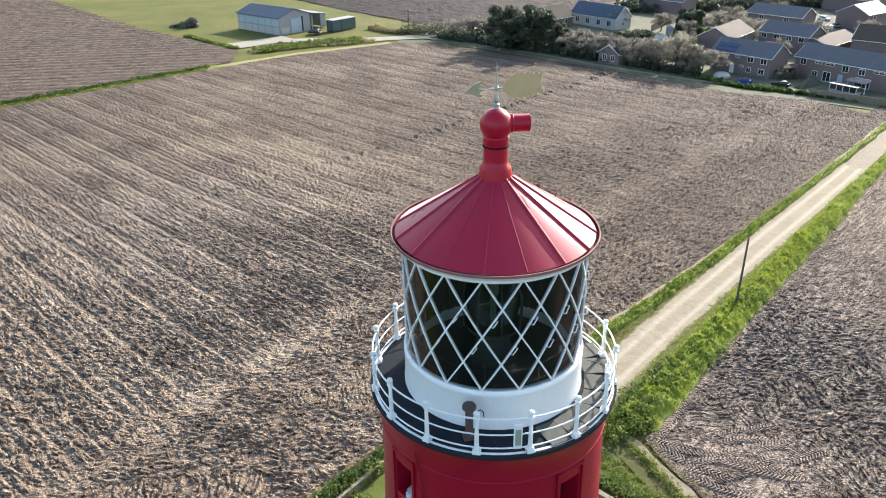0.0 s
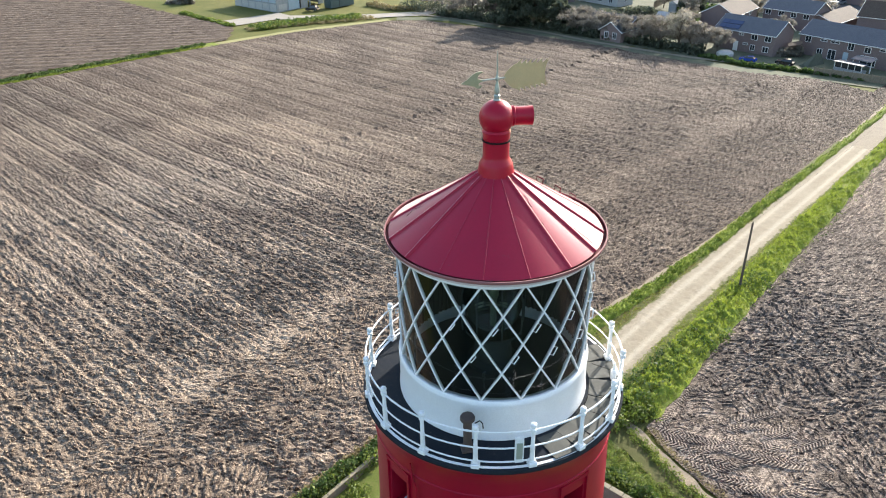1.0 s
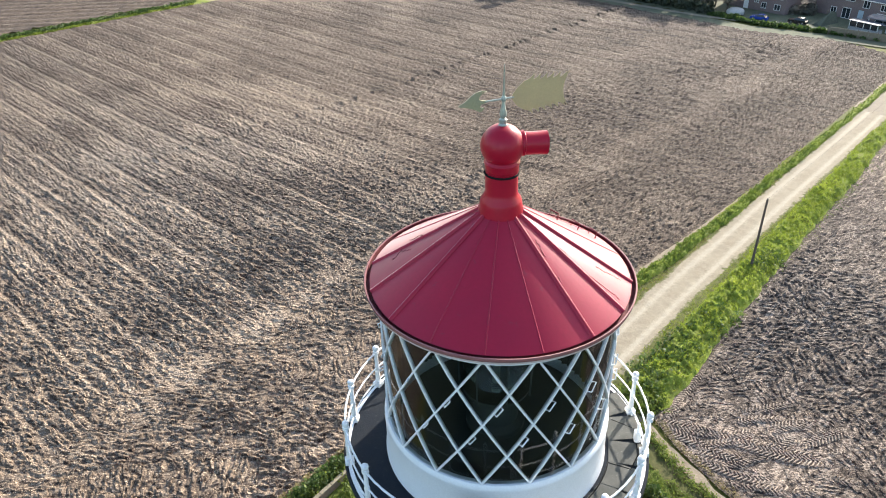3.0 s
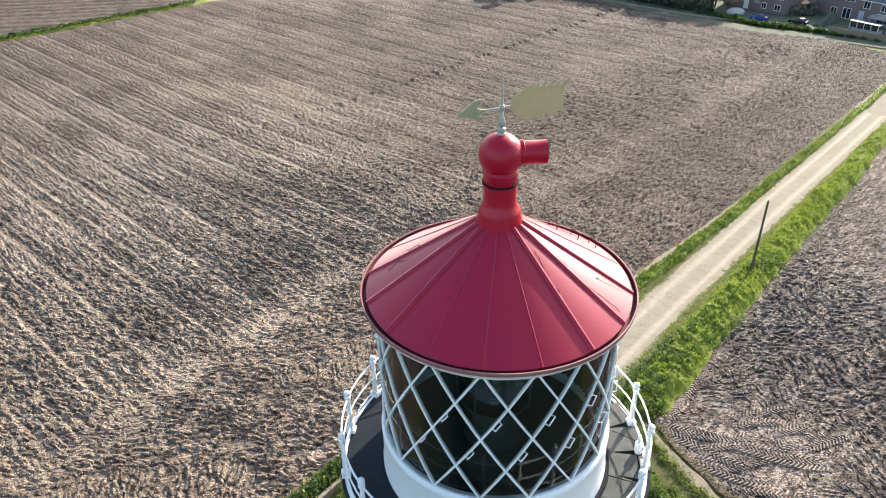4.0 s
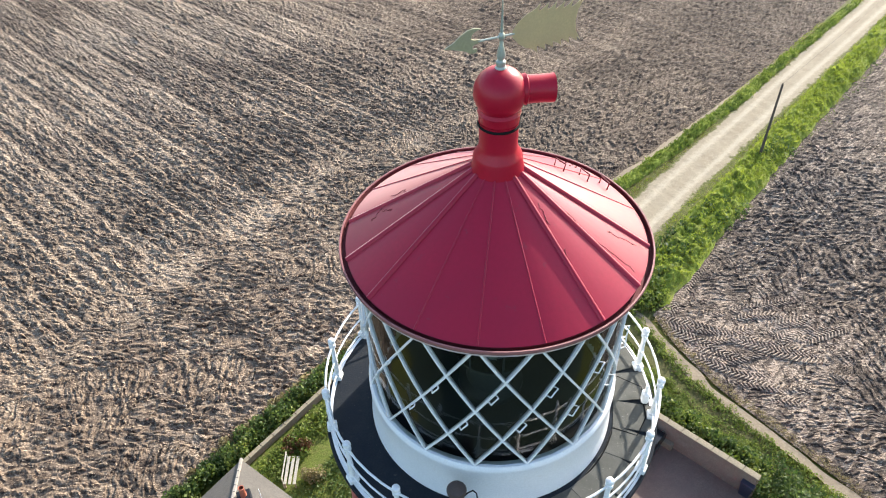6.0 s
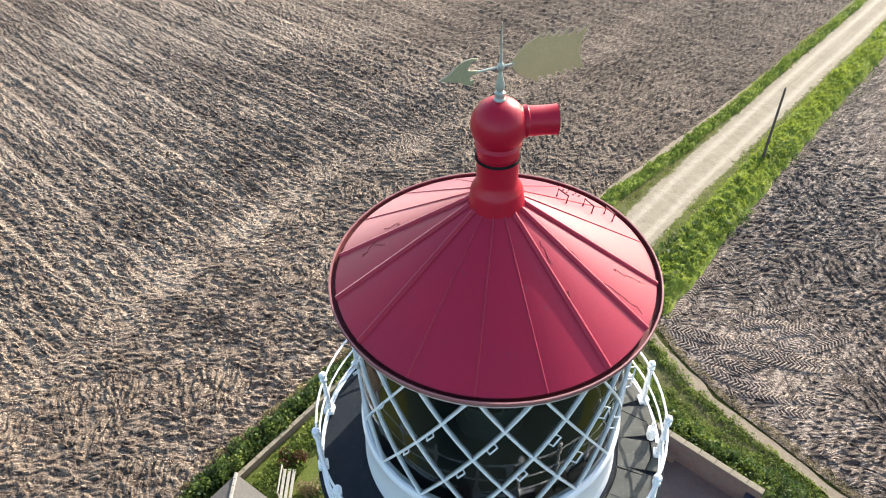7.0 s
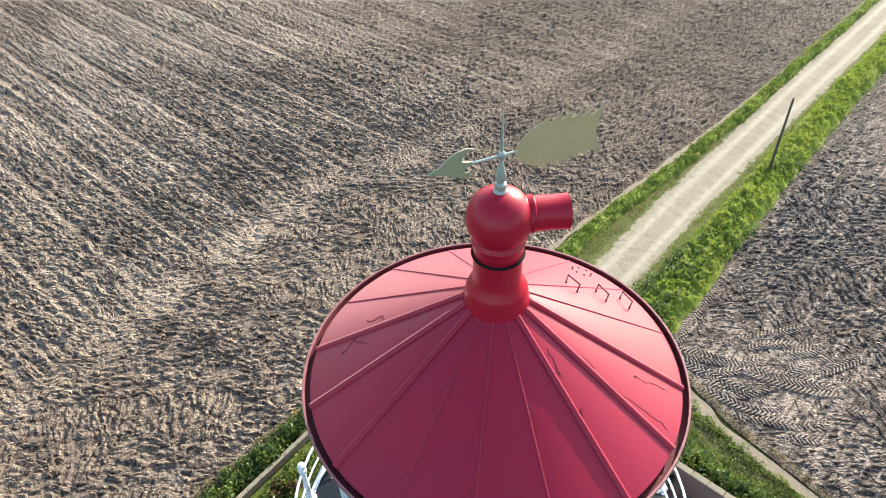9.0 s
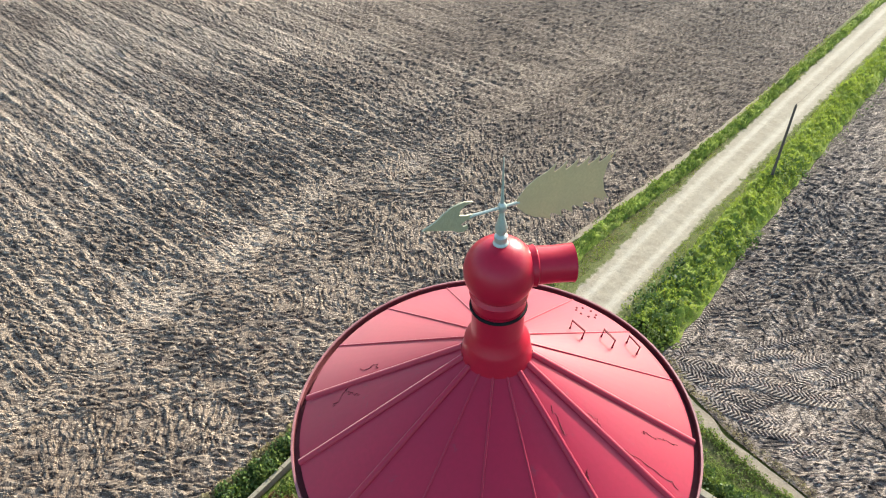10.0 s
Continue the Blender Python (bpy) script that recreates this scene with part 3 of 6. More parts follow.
def right_height(S, O, X, Y):
    press, lug = treads(X, Y)
    loose, straw, _ = ploughed(S * 0.4 + O * 0.9, S * 0.9 - O * 0.4 - 130, X, Y, False)
    worn = np.clip(1.2 - np.hypot((X - 17) / 8.5, (Y - 33) / 6), 0, 1)
    z = 0.8 * loose * (1 - 0.75 * worn) * (1 - press) + press * (0.09 + 0.034 * lug + 0.03 * vnoise(X * 5, Y * 5, 44))
    # gaps between lugs darkened for shade, tops paler as dry soil, via straw
    straw = (0.5 * straw + 0.75 * (vnoise(O * 7.5, S * 1.1, 48) - 0.4)) * (1 - press) + press * (0.27 + 0.38 * lug) + 0.5 * worn * (0.1 + 0.9 * vnoise(X * 1.2, Y * 1.6, 45))
    shade_damp = 0.8 * np.clip(vnoise(X * 0.45, Y * 0.8, 47) * 3.2 - 2.05, 0, 1) * np.clip(worn * 3, 0, 1) * (1 - 0.6 * press)
    return gz(X, Y) + z * np.clip(border(X, Y, RIGHT[9:] + RIGHT[:7]) / 0.9, 0.1, 1) - 0.04, np.clip(straw, 0, 1.3), shade_damp


S0, S1, O0, O1 = 30.0, 42.0, -18.4, 2.0
ss, oo = np.concatenate([spaced(0, S0 - 0.01, S0 - 6, S0 - 0.1, 0.1, 1.03, 0.8), [S0], spaced(S1, 130, S1, 55, 0.11, 1.018, 0.6)]), np.concatenate([np.linspace(O0, O1, 330), O1 + spaced(0.1, 58, 0.1, 2, 0.1, 1.03, 0.8)])
for fine in (False, True):
    if fine:
        ss, oo = np.linspace(S0, S1, 310), np.linspace(-15.8, O1, 450)
    S, O = np.meshgrid(ss, oo, indexing="ij")
    X, Y = so(S, O)
    ms, mo = (S[:-1, :-1] + S[1:, 1:]) / 2, (O[:-1, :-1] + O[1:, 1:]) / 2
    cx_, cy_ = so(ms, mo)
    keep = inside(cx_, cy_, RIGHT)
    if not fine:
        keep &= ~((ms > S0) & (ms < S1) & (mo < O1))
    Z, straw, shade_damp = right_height(S, O, X, Y)
    field_r = sheet("field_corner" if fine else "field_right", X, Y, Z, keep, SOIL_DARK, False, straw=straw, shade_damp=shade_damp)
    tagged(field_r, "pale field corner pressed by herringbone tyre tracks" if fine else "ploughed grey-brown field beside the track", "field", kind="structure")

LEFT = [(-117, 233), (-71.7, 182.9), (-42.2, 156.6), (-40.5, 144.5), (-44, 142.5), (-70, 117.5), (-170, 30), (-300, 120), (-250, 260)]
S, O = np.meshgrid(np.arange(-240, -40, 0.8), np.arange(60, 245, 0.8), indexing="ij")
Z = 0.2 * clods(S * 1.0, O * 0.8, 51) + 0.16 * (0.5 + 0.5 * np.cos(2 * np.pi * (O - 0.18 * S) / 2.7))
rows_l = 0.5 + 0.5 * np.cos(2 * np.pi * (O - 0.18 * S) / 2.7)
field_l = sheet("field_left", S, O, gz(S, O) + Z - 0.06, inside(S[:-1, :-1] + 0.4, O[:-1, :-1] + 0.4, LEFT), SOIL, False, straw=0.4 * rows_l, shade_damp=0.7 + 0 * S)
tagged(field_l, "pale brown harrowed field with fine furrows", "field", kind="structure")
BACK = [(-43, 233), (-24, 209.5), (-0.8, 184.5), (18, 183), (36, 205), (90, 260), (240, 420), (240, 700), (-300, 700)]
S, O = np.meshgrid(np.concatenate([np.arange(-300, -60, 6.0), np.arange(-60, 60, 0.7), np.arange(60, 240, 5.0)]), np.concatenate([np.arange(180, 240, 0.7), np.arange(240, 700, 8.0)]), indexing="ij")
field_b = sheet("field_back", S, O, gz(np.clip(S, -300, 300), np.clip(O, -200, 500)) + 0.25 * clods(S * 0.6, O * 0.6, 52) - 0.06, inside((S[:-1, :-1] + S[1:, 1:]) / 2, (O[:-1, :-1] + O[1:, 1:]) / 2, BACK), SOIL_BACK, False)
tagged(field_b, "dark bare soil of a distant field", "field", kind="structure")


# unseen sheet, added to tune lantern reflections and bounce on the white wall
S, O = np.meshgrid(np.linspace(-300, 300, 61), np.linspace(-260, 9, 27), indexing="ij")
turf = sheet("unseen_reflection_ground", S, O, gz(S, O) - 0.10 + 0.04 * vnoise(S * 0.3, O * 0.3, 53), np.ones((60, 26), bool), UNSEEN_GROUND)
tagged(turf, "unseen dark ground added for reflections in the lantern glass", "turf", kind="structure")


def strip(name, line, width, material, lift, label, category, res=0.5, rough=0.03):
    """A way along a line of (x, y), laid on the ground."""
    pts = [Vector(p) for p in line]
    out = []
    for a, b in zip(pts, pts[1:]):
        n = max(1, int((b - a).length / res))
        out += [a.lerp(b, i / n) for i in range(n)]
    out.append(pts[-1])
    d = [(out[min(i + 1, len(out) - 1)] - out[max(i - 1, 0)]).normalized() for i in range(len(out))]
    us = np.linspace(-0.5, 0.5, 9)
    x = np.array([[p.x + q.y * u * width for u in us] for p, q in zip(out, d)])
    y = np.array([[p.y - q.x * u * width for u in us] for p, q in zip(out, d)])
    edge = (np.abs(us)[None, :] > 0.45) * (vnoise(x * 0.8, y * 0.8, 21) - 0.5) * 0.3
    x, y = x + edge * np.array([[q.y] for q in d]) * np.sign(us), y - edge * np.array([[q.x] for q in d]) * np.sign(us)
    z = gz(x, y) + lift + rough * (vnoise(x * 1.2, y * 1.2, 22) - 0.5)
    ob = sheet(name, x, y, z, np.ones((len(out) - 1, 8), bool), material)
    return tagged(ob, label, category, kind="structure")


def bank(name, s0, s1, near, away, high, seed, label):
    """A grassy bank along the track with tussocks; near, away: its two sides, across the track's line."""
    S, U = np.meshgrid(spaced(s0, s1, s0, 75, 0.10, 1.012, 0.5), np.linspace(0, 1, 30), indexing="ij")
    o0, o1 = near(S), away(S)
    O = o0 + (o1 - o0) * U + 0.3 * (vnoise(S * 0.25, S * 0 + 3, seed) - 0.5) + 0.25 * (vnoise(S * 1.3, S * 0 + 5, seed) - 0.5)
    X, Y = so(S, O)
    dome = np.clip(np.minimum(U, 1 - U) * 5, 0, 1)
    Z = high * dome * (0.25 + 0.9 * lumps(S * 1.5, O * 1.9, seed) * vnoise(S * 0.5, O * 0.5, seed + 1) + 0.35 * lumps(S * 4, O * 4, seed + 2))
    ob = sheet(name, X, Y, gz(X, Y) + Z + 0.01, np.ones((S.shape[0] - 1, S.shape[1] - 1), bool), GRASS)
    tagged(ob, label, "grass verge", kind="structure")
    return S, O, X, Y, gz(X, Y) + Z


verge_l = bank("verge_left", 31, 165, left_edge, lambda s: left_edge(s) + np.interp(s, (40, 80), (1.25, 0.8)), 0.5, 61, "narrow green verge between field and track")
verge_r = bank("verge_right", 35.5, 165, lambda s: np.interp(s, (36, 47, 83), (-17.9, -18.4, -18.8)), lambda s: right_edge(s) + 0.15, 0.85, 64, "lush green tussocky verge between track and field")
strip("verge_floor", [so(20, -19.9), so(165, -19.9)], 9.4, VERGE_FLOOR, -0.03, "worn short grass under the verges", "verge")
strip("field_rim", [so(k, left_edge(k) - 0.15) for k in (34, 39, 48, 60, 80, 120)], 0.38, PATH_SOIL, 0.02, "narrow trodden rim between field and verge", "path", 0.3)
# the track: sand with two bleached ruts, ragged into the turf at its sides
S, O = np.meshgrid(spaced(26, 96, 26, 62, 0.10, 1.012, 0.25), np.arange(-23.0, -17.4, 0.06), indexing="ij")
X, Y = so(S, O)
mid = np.interp(S, (30, 36, 47, 65, 95), (-19.8, -20.05, -20.4, -20.4, -20.35)) + 0.2 * (vnoise(S * 0.06, S * 0, 91) - 0.5)
side = np.abs(O - mid)
rut = np.exp(-((side - 0.72) / 0.26) ** 2)
Z = gz(X, Y) + 0.06 - 0.035 * rut + 0.03 * vnoise(X * 2.2, Y * 2.2, 92) + 0.02 * vnoise(X * 8, Y * 8, 93)
ragged = 0.45 * vnoise(S * 0.7, O * 2.5, 94) + 0.55 * vnoise(X * 3.5, Y * 3.5, 95)
sandy = np.clip((1.62 - side) / 0.5 + 0.5 - ragged, 0, 1)
bleached = np.clip(rut * (0.5 + 0.9 * vnoise(S * 0.12, O * 2, 96)) + 0.15 * vnoise(X * 1.5, Y * 1.5, 97), 0, 1)
track = sheet("track", X, Y, Z, np.ones((S.shape[0] - 1, S.shape[1] - 1), bool), TRACK, sandy=sandy, bleached=bleached)
tagged(track, "pale sandy farm track with two worn ruts", "track", kind="structure")
strip("track_end", [so(95.5, -20.35), so(170, -20.3)], 2.6, SAND, 0.07, "far end of the pale sandy track", "track")

# ---- the lighthouse ----
AX, AY = 1.111, 14.216
STEP = 2 * math.pi / 16
A0, A_SEAM = radians(-100.6), radians(-99.6)
lighthouse = thing("lighthouse", AX, AY, 0, 0, "red-painted lighthouse tower with white lantern and red conical roof", "lighthouse")


def turned(a):
    return Matrix.Rotation(a, 4, "Z")


WINDOWS = [radians(d) for d in (-142, -54, 38, 126)]


def tower_wall():
    """The shaft with four window recesses let into its top."""
    seg, half = 120, radians(6.0)
    zs = [(3.5, -0.5), (3.45, 0.5), (2.74, 16.6), (2.70, 17.9), (2.665, 19.38), (2.66, 19.6)]
    angles = sorted({round(2 * math.pi * i / seg, 6) for i in range(seg)} | {round((w + d) % (2 * math.pi), 6) for w in WINDOWS for d in (-half, half)})
    n = len(angles)
    v = [(r * math.cos(a), r * math.sin(a), z) for r, z in zs for a in angles]
    f = []
    for j in range(len(zs) - 1):
        for i in range(n):
            a = angles[i] + 1e-4
            if j == 3 and any(abs((a - w + math.pi) % (2 * math.pi) - math.pi) < half for w in WINDOWS):
                continue
            k = (i + 1) % n
            f.append((j * n + i, j * n + k, (j + 1) * n + k, (j + 1) * n + i))
    for w in WINDOWS:
        m = len(v)
        for (r, z) in ((2.70, 17.9), (2.665, 19.38)):
            for a in (w - half, w + half):
                v.append((r * math.cos(a), r * math.sin(a), z))
            for a in (w - half, w + half):
                v.append(((r - 0.5) * math.cos(a), (r - 0.5) * math.sin(a), z))
        f += [(m, m + 1, m + 3, m + 2), (m + 4, m + 6, m + 7, m + 5), (m, m + 2, m + 6, m + 4), (m + 1, m + 5, m + 7, m + 3), (m + 2, m + 3, m + 7, m + 6)]
    return v, f


shaft = part("tower_wall", tower_wall(), RED, lighthouse, "smooth red-painted masonry")


def hood():
    """A raised band over and beside a window."""
    v, f = [], []
    half, h = radians(7.4), radians(1.1)
    path = [(-half, 17.6), (-half, 19.62), (half, 19.62), (half, 17.6)]
    out = [(-half - h, 17.6), (-half - h, 19.70), (half + h, 19.70), (half + h, 17.6)]
    for lift in (-0.01, 0.045):
        for a, z in path + out:
            r = 2.69 + lift - 0.012 * (z - 18)
            v.append((r * math.cos(a), r * math.sin(a), z))
    for i in range(3):
        f += [(8 + i, 9 + i, 13 + i, 12 + i), (i, i + 1, 9 + i, 8 + i), (4 + i, 12 + i, 13 + i, 5 + i)]
    return mesh_of("window_surround", v, f, RED, 0)


surround = hood()
for w in WINDOWS:
    part("window_surround", surround, RED, shaft, m=turned(w))
    part("window_blank", box(0.02, 0.56, 1.46, 2.19, 0, 17.91), DARKROOM, shaft, "near-black window panel at the back of its recess", m=turned(w))
part("conduit", tube([(2.735 * math.cos(radians(-128.5)), 2.735 * math.sin(radians(-128.5)), z) for z in (10, 17, 19.55)] + [(2.72 * math.cos(radians(-130.5)), 2.72 * math.sin(radians(-130.5)), 19.7), (2.75 * math.cos(radians(-131)), 2.75 * math.sin(radians(-131)), 20.15)], 0.018, 6), RED, shaft, "red-painted cable pipe")
part("cornice", lathe([(2.66, 19.6), (2.66, 19.70), (2.69, 19.72), (2.69, 19.78), (2.67, 19.8), (2.68, 20.1), (2.74, 20.38), (2.81, 20.52), (2.83, 20.57)], 96), RED, lighthouse, "flared red cornice under the gallery")
part("gallery_deck", lathe([(2.0, 20.4), (2.82, 20.56), (2.87, 20.58), (2.88, 20.65), (2.86, 20.69), (1.8, 20.71)], 96), DECK, lighthouse, "dark bitumen-covered gallery floor")
railing = part("railing", lathe([(2.76, 20.69), (2.82, 20.69), (2.82, 20.7), (2.76, 20.7)], 96), WHITE, lighthouse, "white-painted iron gallery railing")
post_geo = join(box(0.17, 0.17, 0.10, 0, 0, 20.69, 0.012), box(0.115, 0.115, 0.04, 0, 0, 20.79, 0.01),
                lathe([(0.05, 20.83), (0.045, 21.1), (0.05, 21.12), (0.05, 21.18), (0.04, 21.2), (0.038, 21.52), (0.062, 21.54), (0.062, 21.60), (0.035, 21.61), (0.035, 21.615), (0.055, 21.63), (0.068, 21.67), (0.055, 21.71), (0.02, 21.73), (0.0, 21.73)], 12))
post_mesh = mesh_of("post", *post_geo, WHITE)
for k in range(16):
    part("post", post_mesh, WHITE, railing, m=turned(A0 + k * STEP) @ pose(2.78, 0, 0))
for z, r in ((20.83, 0.017), (21.17, 0.017), (21.56, 0.02)):
    rail_mesh = mesh_of("rail", *tube([(2.78 * math.cos(i * STEP / 4), 2.78 * math.sin(i * STEP / 4), z) for i in range(5)], r, 8), WHITE)
    for k in range(16):
        part("rail", rail_mesh, WHITE, railing, m=turned(A0 + k * STEP))
part("lantern_wall", lathe([(2.07, 20.68), (2.07, 20.76), (2.05, 20.80), (2.045, 21.50), (2.055, 21.54), (2.055, 21.61), (2.02, 21.66), (1.92, 21.67), (1.92, 20.7)], 96), WHITE, lighthouse, "white-painted lantern base wall")

# glazing
GB, GT, GR = 21.665, 24.26, 1.985
glazing = part("lantern_glazing", lathe([(2.06, GT - 0.03), (2.07, GT + 0.08), (1.97, GT + 0.08), (1.97, GT - 0.03), (2.06, GT - 0.03)], 96), WHITE, lighthouse, "white diagonal glazing bars with diamond panes")


def glaze(q, a, r=GR):
    """A place on the glazing: q quarters of its height up, a bays round."""
    t = A0 + a * STEP
    return r * math.cos(t), r * math.sin(t), GB + (GT - GB) * q / 4


def bar(sign):
    v, f = [], []
    n = 24
    for i in range(n + 1):
        q, a = 4 * i / n, sign * 2 * i / n
        for dr, da in ((0.03, -0.0058), (0.03, 0.0058), (-0.03, 0.0058), (-0.03, -0.0058)):
            v.append(glaze(q, a + da * 4.6 * 0.9, GR + dr))
    for i in range(n):
        for k in range(4):
            f.append((i * 4 + k, i * 4 + (k + 1) % 4, i * 4 + 4 + (k + 1) % 4, i * 4 + 4 + k))
    return mesh_of("bar", v, f, WHITE, 50)


for mesh in (bar(1), bar(-1)):
    for k in range(16):
        part("bar", mesh, WHITE, glazing, m=turned(k * STEP))


def pane_mesh(corners, name="pane"):
    """A diamond or triangle of glass between bars, bent round the lantern."""
    (q0, a0), (q1, a1), (q2, a2), *more = corners
    n = 4
    v, f = [], []
    if more:
        (q3, a3) = more[0]
        for i in range(n + 1):
            for j in range(n + 1):
                u, w = i / n, j / n
                q = q0 * (1 - u) * (1 - w) + q1 * u * (1 - w) + q2 * u * w + q3 * (1 - u) * w
                a = a0 * (1 - u) * (1 - w) + a1 * u * (1 - w) + a2 * u * w + a3 * (1 - u) * w
                v.append(glaze(q, a))
        f = [(i * (n + 1) + j, (i + 1) * (n + 1) + j, (i + 1) * (n + 1) + j + 1, i * (n + 1) + j + 1) for i in range(n) for j in range(n)]
    else:
        v = [glaze(q0, a0), glaze(q1, a1), glaze(q2, a2), glaze((q0 + q1) / 2, (a0 + a1) / 2)]
        f = [(0, 3, 2), (3, 1, 2)]
    return mesh_of(name, v, f, PANE, 60)


pane_kinds = [pane_mesh(c) for c in (((0, 0), (1, 0.5), (2, 0), (1, -0.5)), ((1, 0.5), (2, 1), (3, 0.5), (2, 0)), ((2, 0), (3, 0.5), (4, 0), (3, -0.5)), ((0, 0), (0, 1), (1, 0.5)), ((4, 1), (4, 0), (3, 0.5)))]
for mesh in pane_kinds:
    for k in range(16):
        part("pane", mesh, PANE, glazing, m=turned(k * STEP))


def grip_mesh(q):
    p = [glaze(q - 0.115, (q - 0.115) / 2, GR + 0.03), glaze(q - 0.115, (q - 0.115) / 2 + 0.055, GR + 0.09), glaze(q + 0.115, (q + 0.115) / 2 + 0.055, GR + 0.09), glaze(q + 0.115, (q + 0.115) / 2, GR + 0.03)]
    return mesh_of("grip", *tube(p, 0.012, 6), WHITE)


for mesh in (grip_mesh(1.55), grip_mesh(2.55)):
    for k in range(16):
        part("grip", mesh, WHITE, glazing, m=turned(k * STEP))

# roof
RZ, RT, RB = 24.46, 25.66, 2.13
RIM = 24.47
roof = part("lantern_roof", lathe([(2.10, GT + 0.06), (2.10, RZ - 0.02), (RB, RZ), (0.30, RT)], 96), RED_ROOF, lighthouse, "glossy red conical metal roof with raised seams")
part("gutter", lathe([(2.196, RIM), (2.192, RIM - 0.10), (2.11, RIM - 0.10), (2.10, RZ - 0.03), (2.11, RZ - 0.02)], 96), RUST, roof, "maroon gutter channel round the eaves")
part("gutter_rim", lathe([(2.215, RIM - 0.05), (2.226, RIM - 0.01), (2.22, RIM + 0.008), (2.2, RIM + 0.008), (2.194, RIM - 0.006)], 96), FASCIA, roof, "faded pink rim of the gutter")
part("fascia", lathe([(1.995, GT + 0.075), (2.17, RIM - 0.12), (2.2, RIM - 0.10), (2.218, RIM - 0.052)], 96), EAVES, roof, "pale painted underside of the gutter")


def seam_mesh(width, height):
    v, f = [], []
    n = 14
    for i in range(n + 1):
        u = i / n
        r, z = RB + (0.34 - RB) * u, RZ + (RT - 0.02 - RZ) * u
        w, h = width * (1 - 0.2 * u), height
        for a, b in ((-1.3, -0.01), (-0.8, 0.8), (0, 1.0), (0.8, 0.8), (1.3, -0.01)):
            v.append((r + b * h * 0.53, a * w, z + b * h * 0.85))
    for i in range(n):
        for k in range(4):
            f.append((i * 5 + k, i * 5 + k + 1, i * 5 + k + 6, i * 5 + k + 5))
    return mesh_of("seam", v, f, RED_ROOF, 60)


roll, lap = seam_mesh(0.030, 0.036), seam_mesh(0.010, 0.010)
for k in range(16):
    part("seam", roll if k in (2, 3, 4, 12, 13, 14) else lap, RED_ROOF, roof, m=turned(A_SEAM + k * STEP))


def roof_at(r, a, lift=0.0):
    return r * math.cos(a), r * math.sin(a), RZ + (RB - r) * (RT - RZ) / (RB - 0.30) + lift


for r, a in ((1.15, 35), (1.51, 28.7), (1.84, 25.9)):
    a = radians(a)
    w = 0.095 / r
    part("rung", tube([roof_at(r, a - w, 0.0), roof_at(r + 0.03, a - w, 0.13), roof_at(r + 0.03, a + w, 0.13), roof_at(r, a + w, 0.0)], 0.013, 6), RUNG_RED, roof, "small dark red climbing rung")


def paint_crack(r0, a0, r1, a1, seed, thick=0.0032):
    """A wandering edge of lifted paint on the roof, from one place to another."""
    rng = np.random.default_rng(seed)
    n = 26
    walk_ = np.cumsum(rng.normal(size=n + 1)) * 0.011
    walk_ -= np.linspace(walk_[0], walk_[-1], n + 1)
    pts = []
    for i in range(n + 1):
        u = i / n
        r = r0 + (r1 - r0) * u
        pts.append(roof_at(r + 0.012 * rng.normal(), radians(a0 + (a1 - a0) * u) + walk_[i] / r, 0.002))
    return tube(pts, [thick * (0.4 + 0.9 * rng.random()) for _ in pts], 5)


for k, ends in enumerate(((1.01, -28, 1.30, -31.5), (1.30, -31.5, 2.02, -28), (0.73, -45, 0.96, -49), (1.28, -50, 1.41, -52), (1.55, -18, 1.95, -14), (1.2, -9, 1.34, -10), (1.45, 178, 1.62, 172), (1.62, 172, 1.75, 178), (1.3, 166, 1.55, 163))):
    part("paint_crack", paint_crack(*ends, k), RUNG_RED, roof, "dark crack in the flaking paint")
vent = part("vent_neck", lathe([(0.36, 25.6), (0.35, 25.66), (0.335, 25.74), (0.325, 25.82), (0.31, 25.86), (0.262, 25.93), (0.252, 26.0), (0.252, 26.33), (0.26, 26.34)], 48), RED_VENT, lighthouse, "bright red ventilator neck")
part("band", lathe([(0.25, 26.275), (0.268, 26.278), (0.274, 26.292), (0.268, 26.306), (0.25, 26.31)], 48), BLACK, vent, "black rubber band")
BZ, BR = 26.73, 0.33
part("cowl", lathe([(0.255, 26.34), (0.262, 26.42), (0.275, 26.47)] + [(BR * math.cos(t), BZ + BR * math.sin(t)) for t in np.linspace(-0.72, math.pi / 2, 18)], 48), RED_VENT, vent, "red ball-shaped ventilator head")
ca = radians(7)
pipe = moved(lathe([(0.175, 0.2), (0.19, 0.30), (0.195, 0.315), (0.178, 0.33), (0.172, 0.5), (0.178, 0.655), (0.182, 0.67), (0.165, 0.67), (0.16, 0.5), (0.0, 0.5)], 32), pose(0, 0, BZ + 0.02) @ turned(ca) @ pose(0, 0, 0, 0, 92, 0))
part("spout", pipe, RED_VENT, vent, "short red side pipe")

for k in range(8):
    t = 2 * math.pi * k / 8
    r, a = 1.86 + 0.13 * math.cos(t), radians(49) + 0.13 * math.sin(t) / 1.86
    part("bolt", moved(lathe([(0.016, 0), (0.016, 0.012), (0.0, 0.016)], 6), Matrix.Translation(roof_at(r, a))), RUNG_RED, roof)

# weather vane
VA = radians(22)
vane = thing("weather_vane", AX, AY, 27.03, math.degrees(VA), "gilded arrow weather vane on a pale metal spindle", "weather vane")
